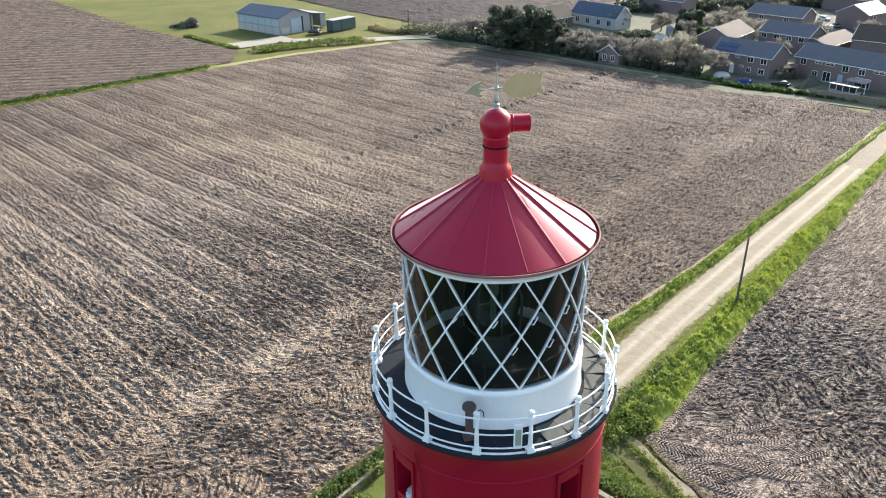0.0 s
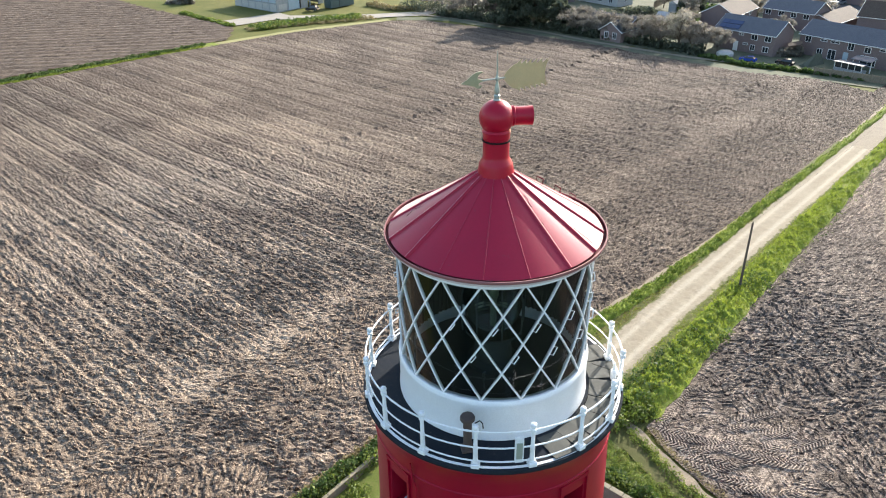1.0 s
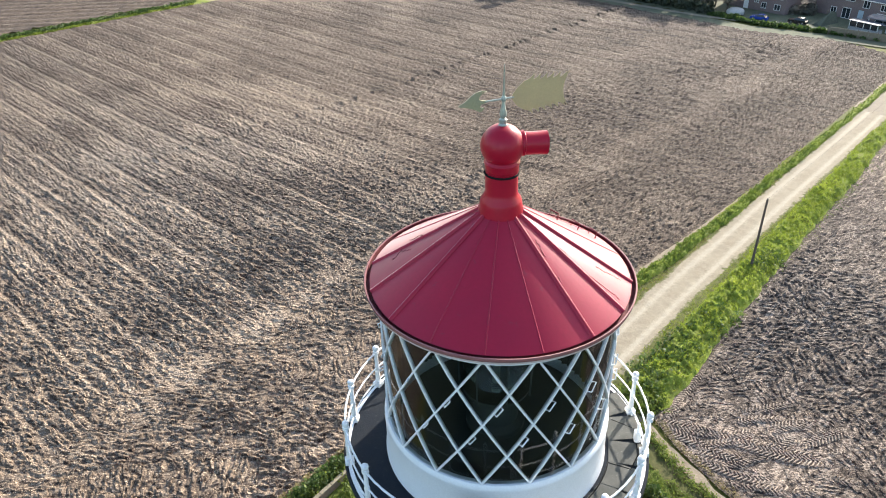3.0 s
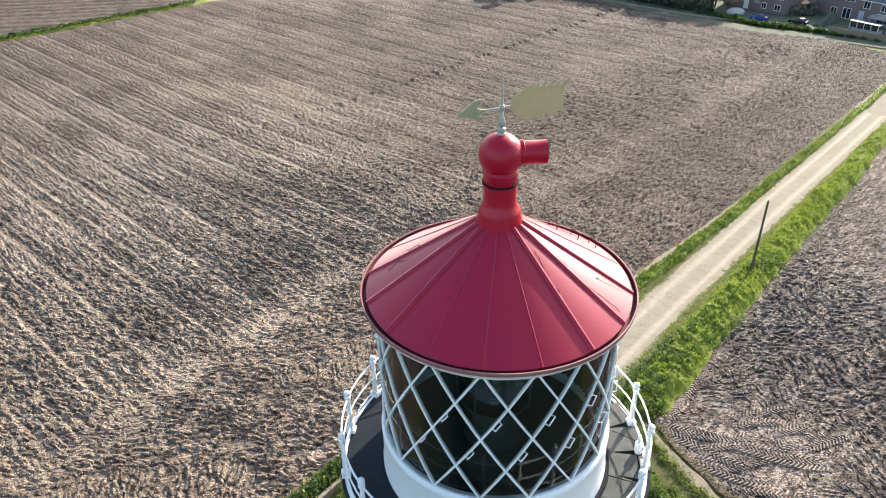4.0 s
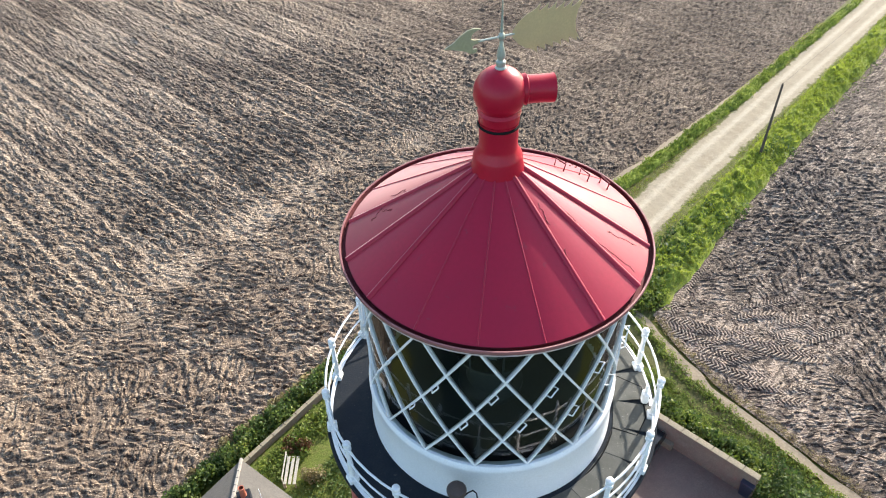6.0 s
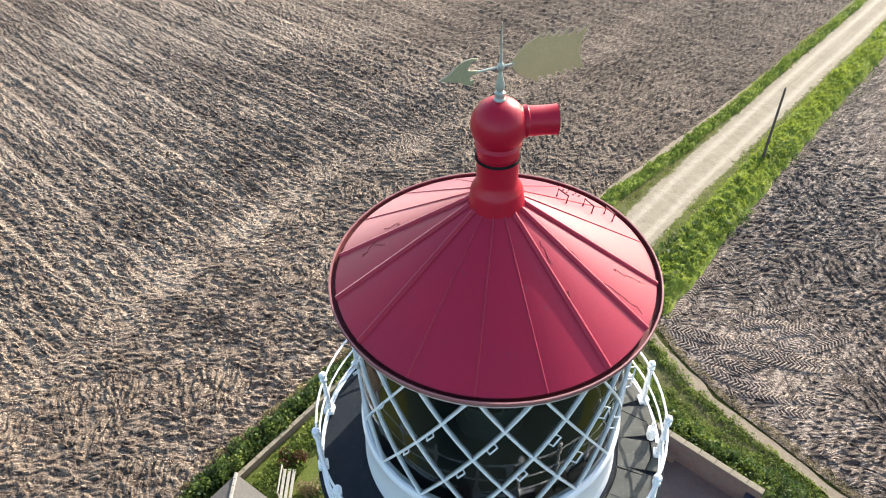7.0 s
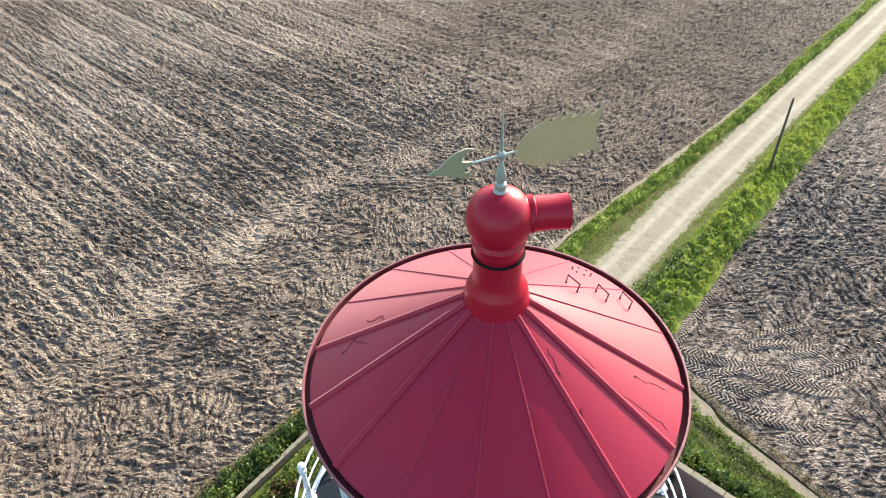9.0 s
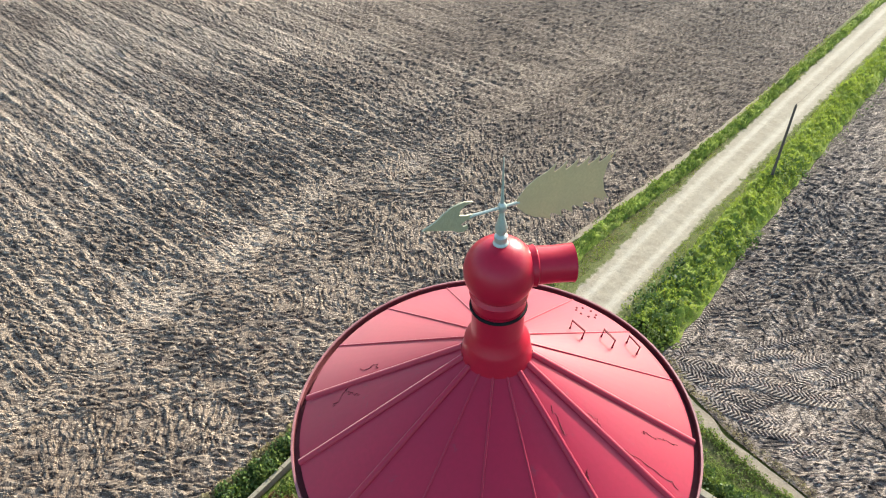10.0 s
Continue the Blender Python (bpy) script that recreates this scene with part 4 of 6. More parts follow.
part("spindle", lathe([(0.07, 0), (0.07, 0.03), (0.055, 0.05), (0.06, 0.08), (0.06, 0.11), (0.035, 0.13), (0.05, 0.16), (0.055, 0.20), (0.03, 0.30), (0.02, 0.37), (0.035, 0.39), (0.04, 0.42), (0.035, 0.45), (0.018, 0.47), (0.012, 0.6), (0.004, 0.92), (0, 0.92)], 16), PALE, vane)
part("shaft", tube([(-0.30, 0, 0.42), (0.16, 0, 0.42)], 0.014, 8), PALE, vane)


def plate(outline, t):
    n = len(outline)
    v = [(x, -t, z) for x, z in outline] + [(x, t, z) for x, z in outline]
    return v, [tuple(range(n)), tuple(range(2 * n - 1, n - 1, -1))] + [(i, n + i, n + (i + 1) % n, (i + 1) % n) for i in range(n)]


top_edge = [(0.14, 0.46), (0.22, 0.56), (0.32, 0.63)]
for k in range(6):
    x = 0.37 + 0.108 * k
    top_edge += [(x, 0.645 - 0.008 * k), (x + 0.05, 0.67 - 0.008 * k), (x + 0.115, 0.72 - 0.008 * k), (x + 0.10, 0.66 - 0.008 * k)]
low_edge = [(x, 0.84 - z) for x, z in top_edge[::-1]]
tail = top_edge + [(1.07, 0.69), (1.00, 0.56), (0.975, 0.42), (1.00, 0.29), (1.07, 0.16)] + low_edge
part("tail", plate(tail, 0.004), BRASS, vane, "broad gilded tail with saw-toothed edges")
head = [(-0.72, 0.41), (-0.60, 0.465), (-0.52, 0.53), (-0.44, 0.575), (-0.35, 0.59), (-0.27, 0.57), (-0.34, 0.55), (-0.385, 0.51), (-0.39, 0.465), (-0.34, 0.445), (-0.28, 0.44), (-0.28, 0.40), (-0.34, 0.395), (-0.375, 0.37), (-0.36, 0.335), (-0.32, 0.34), (-0.31, 0.31), (-0.345, 0.285), (-0.40, 0.29), (-0.46, 0.33), (-0.56, 0.365)]
part("arrowhead", plate(head, 0.008), GILT, vane, "pale green-grey arrowhead")

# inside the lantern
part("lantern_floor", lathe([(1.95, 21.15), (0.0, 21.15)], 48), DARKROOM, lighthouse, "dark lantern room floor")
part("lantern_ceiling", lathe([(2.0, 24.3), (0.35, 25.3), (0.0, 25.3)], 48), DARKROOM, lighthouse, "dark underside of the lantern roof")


def drape(a0, a1, r=1.86):
    """A hanging curtain in folds."""
    v, f = [], []
    n = 60
    for i in range(n + 1):
        a = a0 + (a1 - a0) * i / n
        rr = r + 0.035 * math.sin(i * 1.9) + 0.015 * math.sin(i * 0.7)
        v += [(rr * math.cos(a), rr * math.sin(a), 21.5), (rr * math.cos(a), rr * math.sin(a), 24.28), ((rr - 0.02) * math.cos(a), (rr - 0.02) * math.sin(a), 24.28), ((rr - 0.02) * math.cos(a), (rr - 0.02) * math.sin(a), 21.5)]
    for i in range(n):
        for k in range(4):
            f.append((i * 4 + k, i * 4 + 4 + k, i * 4 + 4 + (k + 1) % 4, i * 4 + (k + 1) % 4))
    return v, f


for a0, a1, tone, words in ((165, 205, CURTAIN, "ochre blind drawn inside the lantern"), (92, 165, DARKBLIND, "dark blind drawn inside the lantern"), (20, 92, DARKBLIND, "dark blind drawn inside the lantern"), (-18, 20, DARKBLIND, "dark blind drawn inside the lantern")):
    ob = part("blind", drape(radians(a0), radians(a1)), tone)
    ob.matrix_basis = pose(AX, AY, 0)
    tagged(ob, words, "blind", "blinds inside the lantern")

lamp = thing("lighthouse_lens", AX, AY, 21.15, 0, "large glass drum lens in a dark metal frame on a pedestal", "lens")
part("pedestal", lathe([(0.0, 0.01), (0.55, 0.01), (0.55, 0.12), (0.42, 0.2), (0.38, 0.75), (0.6, 0.85), (0.62, 0.93), (0.0, 0.93)], 32), DARKROOM, lamp, "near-black iron pedestal")
rings = [(0.62, 0.95), (0.64, 1.0)]
for k in range(24):
    z = 1.0 + 1.55 * k / 24
    r = 0.62 * math.sqrt(max(0.12, 1 - ((z - 1.78) / 1.0) ** 2))
    rings += [(r, z), (r + 0.035, z + 0.03), (r + 0.01, z + 0.062)]
part("drum", lathe(rings, 40), OPTIC, lamp, "ribbed greenish glass prisms")
part("burner", lathe([(0.0, 0.95), (0.07, 0.95), (0.07, 1.6), (0.11, 1.7), (0.11, 1.95), (0.05, 2.05), (0.0, 2.05)], 20), PALE, lamp, "pale lamp at the centre of the lens")
strut = mesh_of("frame_bar", *tube([(0.68, 0, 0.93), (0.70, 0, 1.75), (0.52, 0, 2.45), (0.30, 0, 2.62)], 0.018, 6), DARKROOM)
for k in range(8):
    part("frame_bar", strut, DARKROOM, lamp, m=turned(k * math.pi / 4 + 0.2))
part("crown_ring", lathe([(0.28, 2.58), (0.36, 2.60), (0.36, 2.66), (0.28, 2.68), (0.28, 2.58)], 32), DARKROOM, lamp)

# small things on the gallery
fp = thing("vent_pipe", AX + 2.36 * math.cos(radians(-105.8)), AY + 2.36 * math.sin(radians(-105.8)), 20.70, 10, "short brown capped vent pipe on the gallery", "pipe")
part("pipe", lathe([(0.085, 0), (0.085, 0.74)], 20), RUST_PIPE, fp)
part("cap", lathe([(0.0, 0.72), (0.09, 0.72), (0.145, 0.76), (0.15, 0.80), (0.13, 0.84), (0.0, 0.87)], 24), RUST_PIPE, fp, "flat rusted cap")
part("base_plate", box(0.26, 0.26, 0.05, 0, 0, 0.0, 0.01), RUST_PIPE, fp)
part("cable", tube([(0.09, 0.0, 0.55), (0.17, 0.02, 0.62), (0.25, 0.02, 0.66), (0.30, 0.0, 0.60), (0.31, -0.01, 0.48)], 0.012, 6), BLACK, fp, "thin black cable")
bx = thing("junction_box", AX + 2.80 * math.cos(radians(-83.6)), AY + 2.80 * math.sin(radians(-83.6)), 20.83, 6.4, "pale blue-white box fixed to the gallery rail", "box")
part("case", box(0.17, 0.06, 0.62, 0, 0, 0.0, 0.012), WHITE, bx)
part("lid", box(0.12, 0.012, 0.40, 0, -0.034, 0.10, 0.004), PALE, bx, "pale metal cover")
for k, (a, r) in enumerate(((-4, 2.68),)):
    f = thing("rail_lamp", AX + r * math.cos(radians(a)), AY + r * math.sin(radians(a)), 20.70, a, "small white lamp housing by the gallery rail", "lamp")
    part("housing", box(0.12, 0.16, 0.26, 0, 0, 0.0, 0.03), WHITE, f)
    part("bracket", box(0.05, 0.05, 0.20, 0, 0, 0.24, 0.008), WHITE, f)
hose = part("cable", tube([(2.15 * math.cos(a), 2.15 * math.sin(a), 20.725 + 0.006 * math.sin(9 * a)) for a in np.linspace(radians(-48), radians(-20), 9)] + [(2.4, -0.9, 20.72), (2.62, -0.55, 20.72), (2.68, 0.1, 20.72), (2.3, 0.35, 20.72)], 0.014, 6), BLACK)
hose.matrix_basis = pose(AX, AY, 0)
tagged(hose, "loose black cable lying on the gallery floor", "cable")
# first three are flagstones; from -26 on, paler slabs paint the sunlit deck
for k, (a, r, w) in enumerate(((-63, 2.48, 0.42), (-52, 2.48, 0.36), (-40, 2.45, 0.5), (-26, 2.46, 0.48), (-12, 2.46, 0.46), (3, 2.46, 0.5), (18, 2.46, 0.46))):
    part("flag_or_sun_patch", box(0.66, w * 1.2, 0.016, r, 0, 20.708 + 0.005 * (k % 2), 0.004), FLAG_SUNLIT, lighthouse, m=turned(radians(a)))
# bird's nest litter in a window recess
nest = part("litter", lathe([(0.0, 0.0), (0.16, 0.0), (0.2, 0.05), (0.13, 0.12), (0.16, 0.17), (0.06, 0.2), (0.0, 0.2)], 9), PLASTIC)
nest.matrix_basis = pose(AX + 2.5 * math.cos(WINDOWS[0] + 0.05), AY + 2.5 * math.sin(WINDOWS[0] + 0.05), 18.45)
tagged(nest, "crumpled pale plastic lodged in the window recess", "litter")
shelf = part("sill", box(0.44, 0.5, 0.55, 2.46, 0, 17.9), RED, shaft, m=turned(WINDOWS[0]))

# ---- plants ----
RNG = np.random.default_rng(7)


def leaf_mesh(name, centres, size, material, tall=1.0, up=0.0, spread=0.35):
    """Many small leaves, one at each centre, turned every way; tall: length over width; up: how far they stand upright."""
    c = np.asarray(centres, float)
    n = len(c)
    d = RNG.normal(size=(n, 3))
    d[:, 2] = d[:, 2] * (1 - up) + up * 2.2
    d /= np.linalg.norm(d, axis=1)[:, None]
    e = np.cross(d, RNG.normal(size=(n, 3)))
    e /= np.linalg.norm(e, axis=1)[:, None] + 1e-9
    sz = size * (1 + spread * RNG.normal(size=n)).clip(0.4, 2.0)[:, None]
    d, e = d * sz * tall * 0.5, e * sz * 0.5
    v = np.stack([c - d, c + e * 0.9 - d * 0.1, c + d, c - e * 0.9 - d * 0.1], 1).reshape(-1, 3)
    me = bpy.data.meshes.new(name)
    me.vertices.add(4 * n)
    me.vertices.foreach_set("co", v.ravel())
    me.loops.add(4 * n)
    me.loops.foreach_set("vertex_index", np.arange(4 * n, dtype=np.int32))
    me.polygons.add(n)
    me.polygons.foreach_set("loop_start", np.arange(0, 4 * n, 4, dtype=np.int32))
    me.materials.append(material)
    me.update(calc_edges=True)
    return me


def clump_points(n, boxes, shell=0.45):
    """Points in the outer shell of ellipsoids (x, y, z, rx, ry, rz)."""
    b = np.asarray(boxes, float)
    w = b[:, 3] * b[:, 4] + b[:, 3] * b[:, 5]
    k = RNG.choice(len(b), n, p=w / w.sum())
    d = RNG.normal(size=(n, 3))
    d /= np.linalg.norm(d, axis=1)[:, None]
    d *= (1 - shell * RNG.random(n) ** 1.5)[:, None]
    return b[k, :3] + d * b[k, 3:]


def hedge(name, line, width, high, per_m, size, material, label, category="hedge", lump=0.6, dark=None):
    """A run of bushes along a line of (x, y): lumps of many leaves over a darker heart."""
    pts = [Vector(p) for p in line]
    blobs = []
    for a, b in zip(pts, pts[1:]):
        n = max(1, int((b - a).length / (lump * 0.55)))
        side = Vector((-(b - a).y, (b - a).x)).normalized()
        for i in range(n):
            for _ in range(max(1, round(width / lump))):
                p = a.lerp(b, (i + RNG.random()) / n) + side * (RNG.random() - 0.5) * width
                r = lump * (0.5 + 0.6 * RNG.random())
                h = high * (0.45 + 0.75 * RNG.random())
                blobs.append((p.x, p.y, gz(p.x, p.y) + h * 0.45, r, r, h * 0.55))
    length = sum((b - a).length for a, b in zip(pts, pts[1:]))
    me = leaf_mesh(name, clump_points(int(length * per_m), blobs), size, material)
    ob = new(name, me)
    tagged(ob, label, category, kind="stuff")
    return ob


# blades on the verges
for (S, O, X, Y, Z), n, leaf_, words in ((verge_l, 11000, LIME, "short grass blades on the field-side verge"), (verge_r, 20000, BLADE, "bright green grass and weeds on the track verge")):
    near = S[:, 0] < 125
    rows_ = int(near.sum())
    i, j = RNG.integers(0, rows_, n), RNG.integers(2, S.shape[1] - 2, n)
    keep = RNG.random(n) < (0.25 + 0.9 * vnoise(S[i, j] * 1.1, O[i, j] * 1.3, 77))
    c = np.stack([X[i, j], Y[i, j], Z[i, j] + 0.06], 1)[keep] + RNG.normal(size=(int(keep.sum()), 3)) * (0.08, 0.08, 0.03)
    ob = new("grass", leaf_mesh("grass", c, 0.075, leaf_, 3.0, 0.65))
    tagged(ob, words, "grass", kind="stuff")
# short tufts on the worn turf beside the track and the path
for n, s0, s1, o0, o1, mat_, words in ((9000, 32, 80, -22.9, -21.9, DRY, "short dry grass tufts along the track"), (9000, 32, 80, -23.2, -21.9, BLADE, "short green grass tufts along the track"), (6000, 36, 80, -18.9, -18.2, BLADE, "short green grass tufts along the track")):
    s_, o_ = s0 + (s1 - s0) * RNG.random(n), o0 + (o1 - o0) * RNG.random(n)
    k = RNG.random(n) < vnoise(s_ * 0.9, o_ * 1.6, 78) * 1.3
    x_, y_ = so(s_[k], o_[k])
    tagged(new("grass", leaf_mesh("grass", np.stack([x_, y_, gz(x_, y_) + 0.09], 1), 0.06, mat_, 1.8, 0.5)), words, "grass", kind="stuff")
hedge("field_edge", [(8.0, 35.6), (10.8, 31.6), (13.2, 28.2), (16.6, 24.2)], 1.2, 0.16, 700, 0.06, LIME, "short rough grass between hedge and path", "grass", 0.3)
hedge("field_edge", [(11.2, 35.2), (13.2, 30.6), (16.2, 26.2), (19.6, 21.6)], 0.7, 0.25, 500, 0.07, LIME, "rough grass between shrubs and path", "grass", 0.3)
hedge("field_edge", [(12.5, 35.3), (13.25, 33.3), (14.9, 30.2), (17.6, 26.6), (19.7, 23.7)], 0.45, 0.12, 260, 0.05, DRY, "dry grass and crumbs along the path edge", "grass", 0.25)
hedge("verge_weeds", [so(36, -17.2), so(39, -17.0), so(47, -16.4)], 2.2, 0.9, 420, 0.16, IVY, "dark leafy weeds at the end of the verge", "weeds", 0.5)
hedge("verge_weeds", [so(30.5, -18.6), so(33.5, -17.4), so(36.5, -15.6)], 2.4, 0.8, 700, 0.14, LIME, "leafy weeds at the bend of the path", "weeds", 0.45)
hedge("verge_weeds", [so(46, -16.2), so(58, -16.9), so(70, -16.3), so(96, -16.7)], 1.6, 0.5, 12, 0.10, IVY, "darker weeds among the verge grass", "weeds", 0.45)
hedge("verge_weeds", [so(53.5, -17.3), so(56.5, -16.6)], 1.6, 0.9, 400, 0.11, IVY, "dark leafy weeds round the pole", "weeds", 0.5)
hedge("verge_weeds", [so(50, -16.4), so(76, -16.8)], 1.8, 0.5, 20, 0.10, LIME, "bright leafy weeds among the verge grass", "weeds", 0.4)

# ---- the yard round the tower ----
strip("field_path", [(8.0, 41.0), (10.8, 36.8), (12.4, 33.6), (14.0, 30.2), (17.0, 26.2), (18.8, 23.8), (22.0, 19.5)], 0.6, PATH_SOIL, 0.0, "narrow sandy path along the field edge", "path", 0.25)
strip("field_margin", [(10.0, 36.4), (12.8, 30.6), (16.0, 25.6), (20.6, 19.6)], 1.5, VERGE_FLOOR, -0.015, "rough grass margin by the path", "grass", 0.3)

yx, yy = np.meshgrid(np.linspace(-14, 22, 40), np.linspace(4, 40, 40), indexing="ij")
GARDEN = [(-12.6, 23.6), (-5.5, 32.4), (2.0, 39.5), (7.5, 37.5), (12.0, 30.5), (16.5, 25.0), (21, 17), (10, 5), (-10, 5), (-20, 14)]
cx_, cy_ = (yx[:-1, :-1] + yx[1:, 1:]) / 2, (yy[:-1, :-1] + yy[1:, 1:]) / 2
garden = sheet("garden", yx, yy, gz(yx, yy) - 0.04 + 0.05 * vnoise(yx * 1.3, yy * 1.3, 71), inside(cx_, cy_, GARDEN), GARDEN_TURF)
tagged(garden, "rough garden grass inside the lighthouse enclosure", "lawn", kind="structure")

# brick-paved yard: a bed with single pavers near the wall
YD = [(4.6, 19.0), (14.1, 18.0), (14.3, 24.0), (10.1, 27.9), (4.6, 30.0)]
zy = [gz(x, y) + 0.03 for x, y in YD]
yard = new("yard", mesh_of("yard", [(x, y, z) for (x, y), z in zip(YD, zy)] + [(x, y, z - 0.2) for (x, y), z in zip(YD, zy)], [(0, 1, 2, 3, 4)] + [(i, i + 5, (i + 1) % 5 + 5, (i + 1) % 5) for i in range(5)], YARD, 0))
tagged(yard, "brown brick-paved yard beside the tower", "yard", kind="structure")


def wall_run(name, a, b, high, thick, label, cope=0.06):
    """A garden wall from a to b with coping stones of their own."""
    a, b = Vector(a), Vector(b)
    d = b - a
    rz = math.degrees(math.atan2(d.y, d.x))
    mid = (a + b) / 2
    w = thing(name, mid.x, mid.y, gz(mid.x, mid.y), rz, label, "wall", kind="structure")
    part("masonry", box(d.length, thick, high + 0.3, 0, 0, -0.3, 0.01), BRICK, w)
    n = max(1, int(d.length / 0.75))
    stone = mesh_of("coping_stone", *box(d.length / n - 0.02, thick + 0.08, cope, 0, 0, high, 0.012), COPING)
    for i in range(n):
        part("coping_stone", stone, COPING, w, m=pose((i + 0.5) * d.length / n - d.length / 2, 0, 0.004 * (i % 3)))
    return w


wall_run("garden_wall", (2.5, 35.0), (14.25, 23.95), 1.45, 0.24, "low rendered garden wall with stone coping")
wall_run("garden_wall", (-11.3, 23.75), (0.8, 39.0), 0.5, 0.14, "low weathered wall along the hedge", 0.05)
step = thing("stone_ledge", 10.65, 27.05, gz(10.65, 27.05), -43.2, "pale concrete ledge at the foot of the garden wall", "ledge")
part("slab", box(1.5, 0.35, 0.5, 0, 0, -0.1, 0.02), COPING, step)

hedge("hedge", [(-13.4, 22.2), (-10.5, 26.4), (-6.2, 31.2), (0.5, 38.4)], 0.7, 0.9, 1000, 0.12, IVY, "dark green ivy hedge between wall and field", lump=0.45)
hedge("hedge", [(-13.2, 22.2), (-10.3, 26.2), (-6.0, 31.0), (0.6, 38.2)], 0.5, 0.95, 350, 0.11, LIME, "lighter shoots on the ivy hedge", lump=0.4)
hedge("hedge", [(-13.6, 22.4), (-10.9, 26.8), (-6.7, 31.7), (0.0, 39.0)], 0.4, 0.5, 420, 0.12, DRY, "dry grass fringe along the field edge", "grass", 0.3)
hedge("hedge", [(3.3, 35.6), (6.6, 33.0), (10.0, 29.4), (11.7, 27.9), (13.7, 25.9), (15.2, 24.4)], 0.9, 1.0, 700, 0.13, LIME, "leafy green shrubs outside the garden wall", lump=0.55)
hedge("hedge", [(3.9, 35.8), (10.3, 29.7), (14.6, 25.2)], 0.9, 1.0, 1000, 0.13, IVY, "darker shrubs among the hedge leaves", lump=0.5)
hedge("hedge", [(14.9, 24.6), (16.2, 23.2), (18.5, 19.8)], 2.0, 1.9, 1900, 0.11, IVY, "clipped dark green hedge beyond the wall", lump=0.6)
hedge("shrub", [(12.0, 22.8), (13.4, 22.0)], 1.2, 0.9, 1500, 0.10, LIME, "low yellow-green shrub by the yard", "shrub", 0.45)
hedge("weeds", [(-8.4, 25.3), (-6.6, 27.8), (-4.6, 30.6)], 1.3, 0.5, 520, 0.11, LIME, "overgrown weeds inside the garden wall", "weeds", 0.4)
hedge("weeds", [(-6.4, 22.4), (-3.8, 25.6), (-2.2, 29.0)], 3.4, 0.35, 900, 0.10, IVY, "long lawn grass in the garden", "grass", 0.4)
hedge("shrub", [(-6.5, 25.1), (-5.9, 25.6)], 0.7, 0.6, 1100, 0.09, DRY, "dry straw-coloured plant in the lawn", "shrub", 0.35)
hedge("shrub", [(-7.8, 26.9), (-6.6, 27.2)], 0.8, 0.5, 700, 0.09, BRAMBLE, "reddish bramble among the weeds", "shrub", 0.35)

# garden bench frame
bench = thing("garden_bench", -7.2, 25.45, gz(-7.2, 25.45), 90, "weathered pale wooden garden bench in the grass", "bench")
for y in (-0.22, 0.0, 0.22):
    part("slat", box(1.5, 0.14, 0.04, 0, y, 0.42, 0.008), PALEWOOD, bench)
for x in (-0.65, 0.65):
    for y in (-0.24, 0.24):
        part("leg", box(0.07, 0.07, 0.42, x, y, 0.0, 0.008), PALEWOOD, bench)
part("back_rail", box(1.5, 0.05, 0.10, 0, 0.30, 0.78, 0.008), PALEWOOD, bench)
for x in (-0.68, 0.68):
    part("back_post", box(0.06, 0.05, 0.86, x, 0.30, 0.0, 0.008), PALEWOOD, bench)

# outbuilding with a hipped slate roof
shed = thing("outbuilding", -8.87, 24.45, gz(-8.9, 24.4), -37.0, "small outbuilding with a grey hipped slate roof", "building")
SW, SD, SE, SH = 7.0, 5.6, 2.95, 4.6
part("wall", box(SW - 0.5, SD - 0.5, SE - 0.02, SW / 2, -SD / 2, -0.2), BRICK, shed)
rv = [(0, 0, SE), (SW, 0, SE), (SW, -SD, SE), (0, -SD, SE), (SD / 2, -SD / 2, SH), (SW - SD / 2, -SD / 2, SH)]
part("roof", (rv + [(x, y, z - 0.10) for x, y, z in rv[:4]], [(1, 0, 4, 5), (2, 1, 5), (3, 2, 5, 4), (0, 3, 4), (0, 1, 7, 6), (1, 2, 8, 7), (2, 3, 9, 8), (3, 0, 6, 9), (6, 7, 8, 9)]), SLATE, shed, "grey slate hipped roof", smooth=0)
for k, (a, b) in enumerate(((0, 4), (1, 5), (2, 5), (3, 4), (4, 5))):
    pa, pb = Vector(rv[a]), Vector(rv[b])
    m = max(3, int((pb - pa).length / 0.45))
    for i in range(m):
        p, q = pa.lerp(pb, i / m), pa.lerp(pb, (i + 0.96) / m)
        part("ridge_tile", tube([p + Vector((0, 0, 0.02)), q + Vector((0, 0, 0.035))], 0.085, 6), RIDGE, shed)
chim = thing("chimney_pot", -8.05, 22.0, 3.55, 20, "terracotta chimney pot on a dark base", "chimney")
part("base", box(0.55, 0.5, 0.75, 0, 0, 0, 0.03), DECK, chim, "dark chimney base")
part("pot", lathe([(0.14, 0.75), (0.13, 0.8), (0.11, 1.2), (0.125, 1.24), (0.125, 1.3), (0.09, 1.3), (0.085, 0.9), (0.0, 0.9)], 16), TERRACOTTA, chim)
mast = part("aerial", tube([(0, 0, 0), (0, 0, 1.1)], 0.015, 6), WHITE)
mast.matrix_basis = pose(-7.4, 22.05, 3.5)
tagged(mast, "thin white aerial rod on the roof", "aerial")

bin_ = thing("wheelie_bin", 14.0, 24.15, gz(14, 24.2) + 0.03, -43, "dark blue-grey rubbish bin by the wall", "bin")
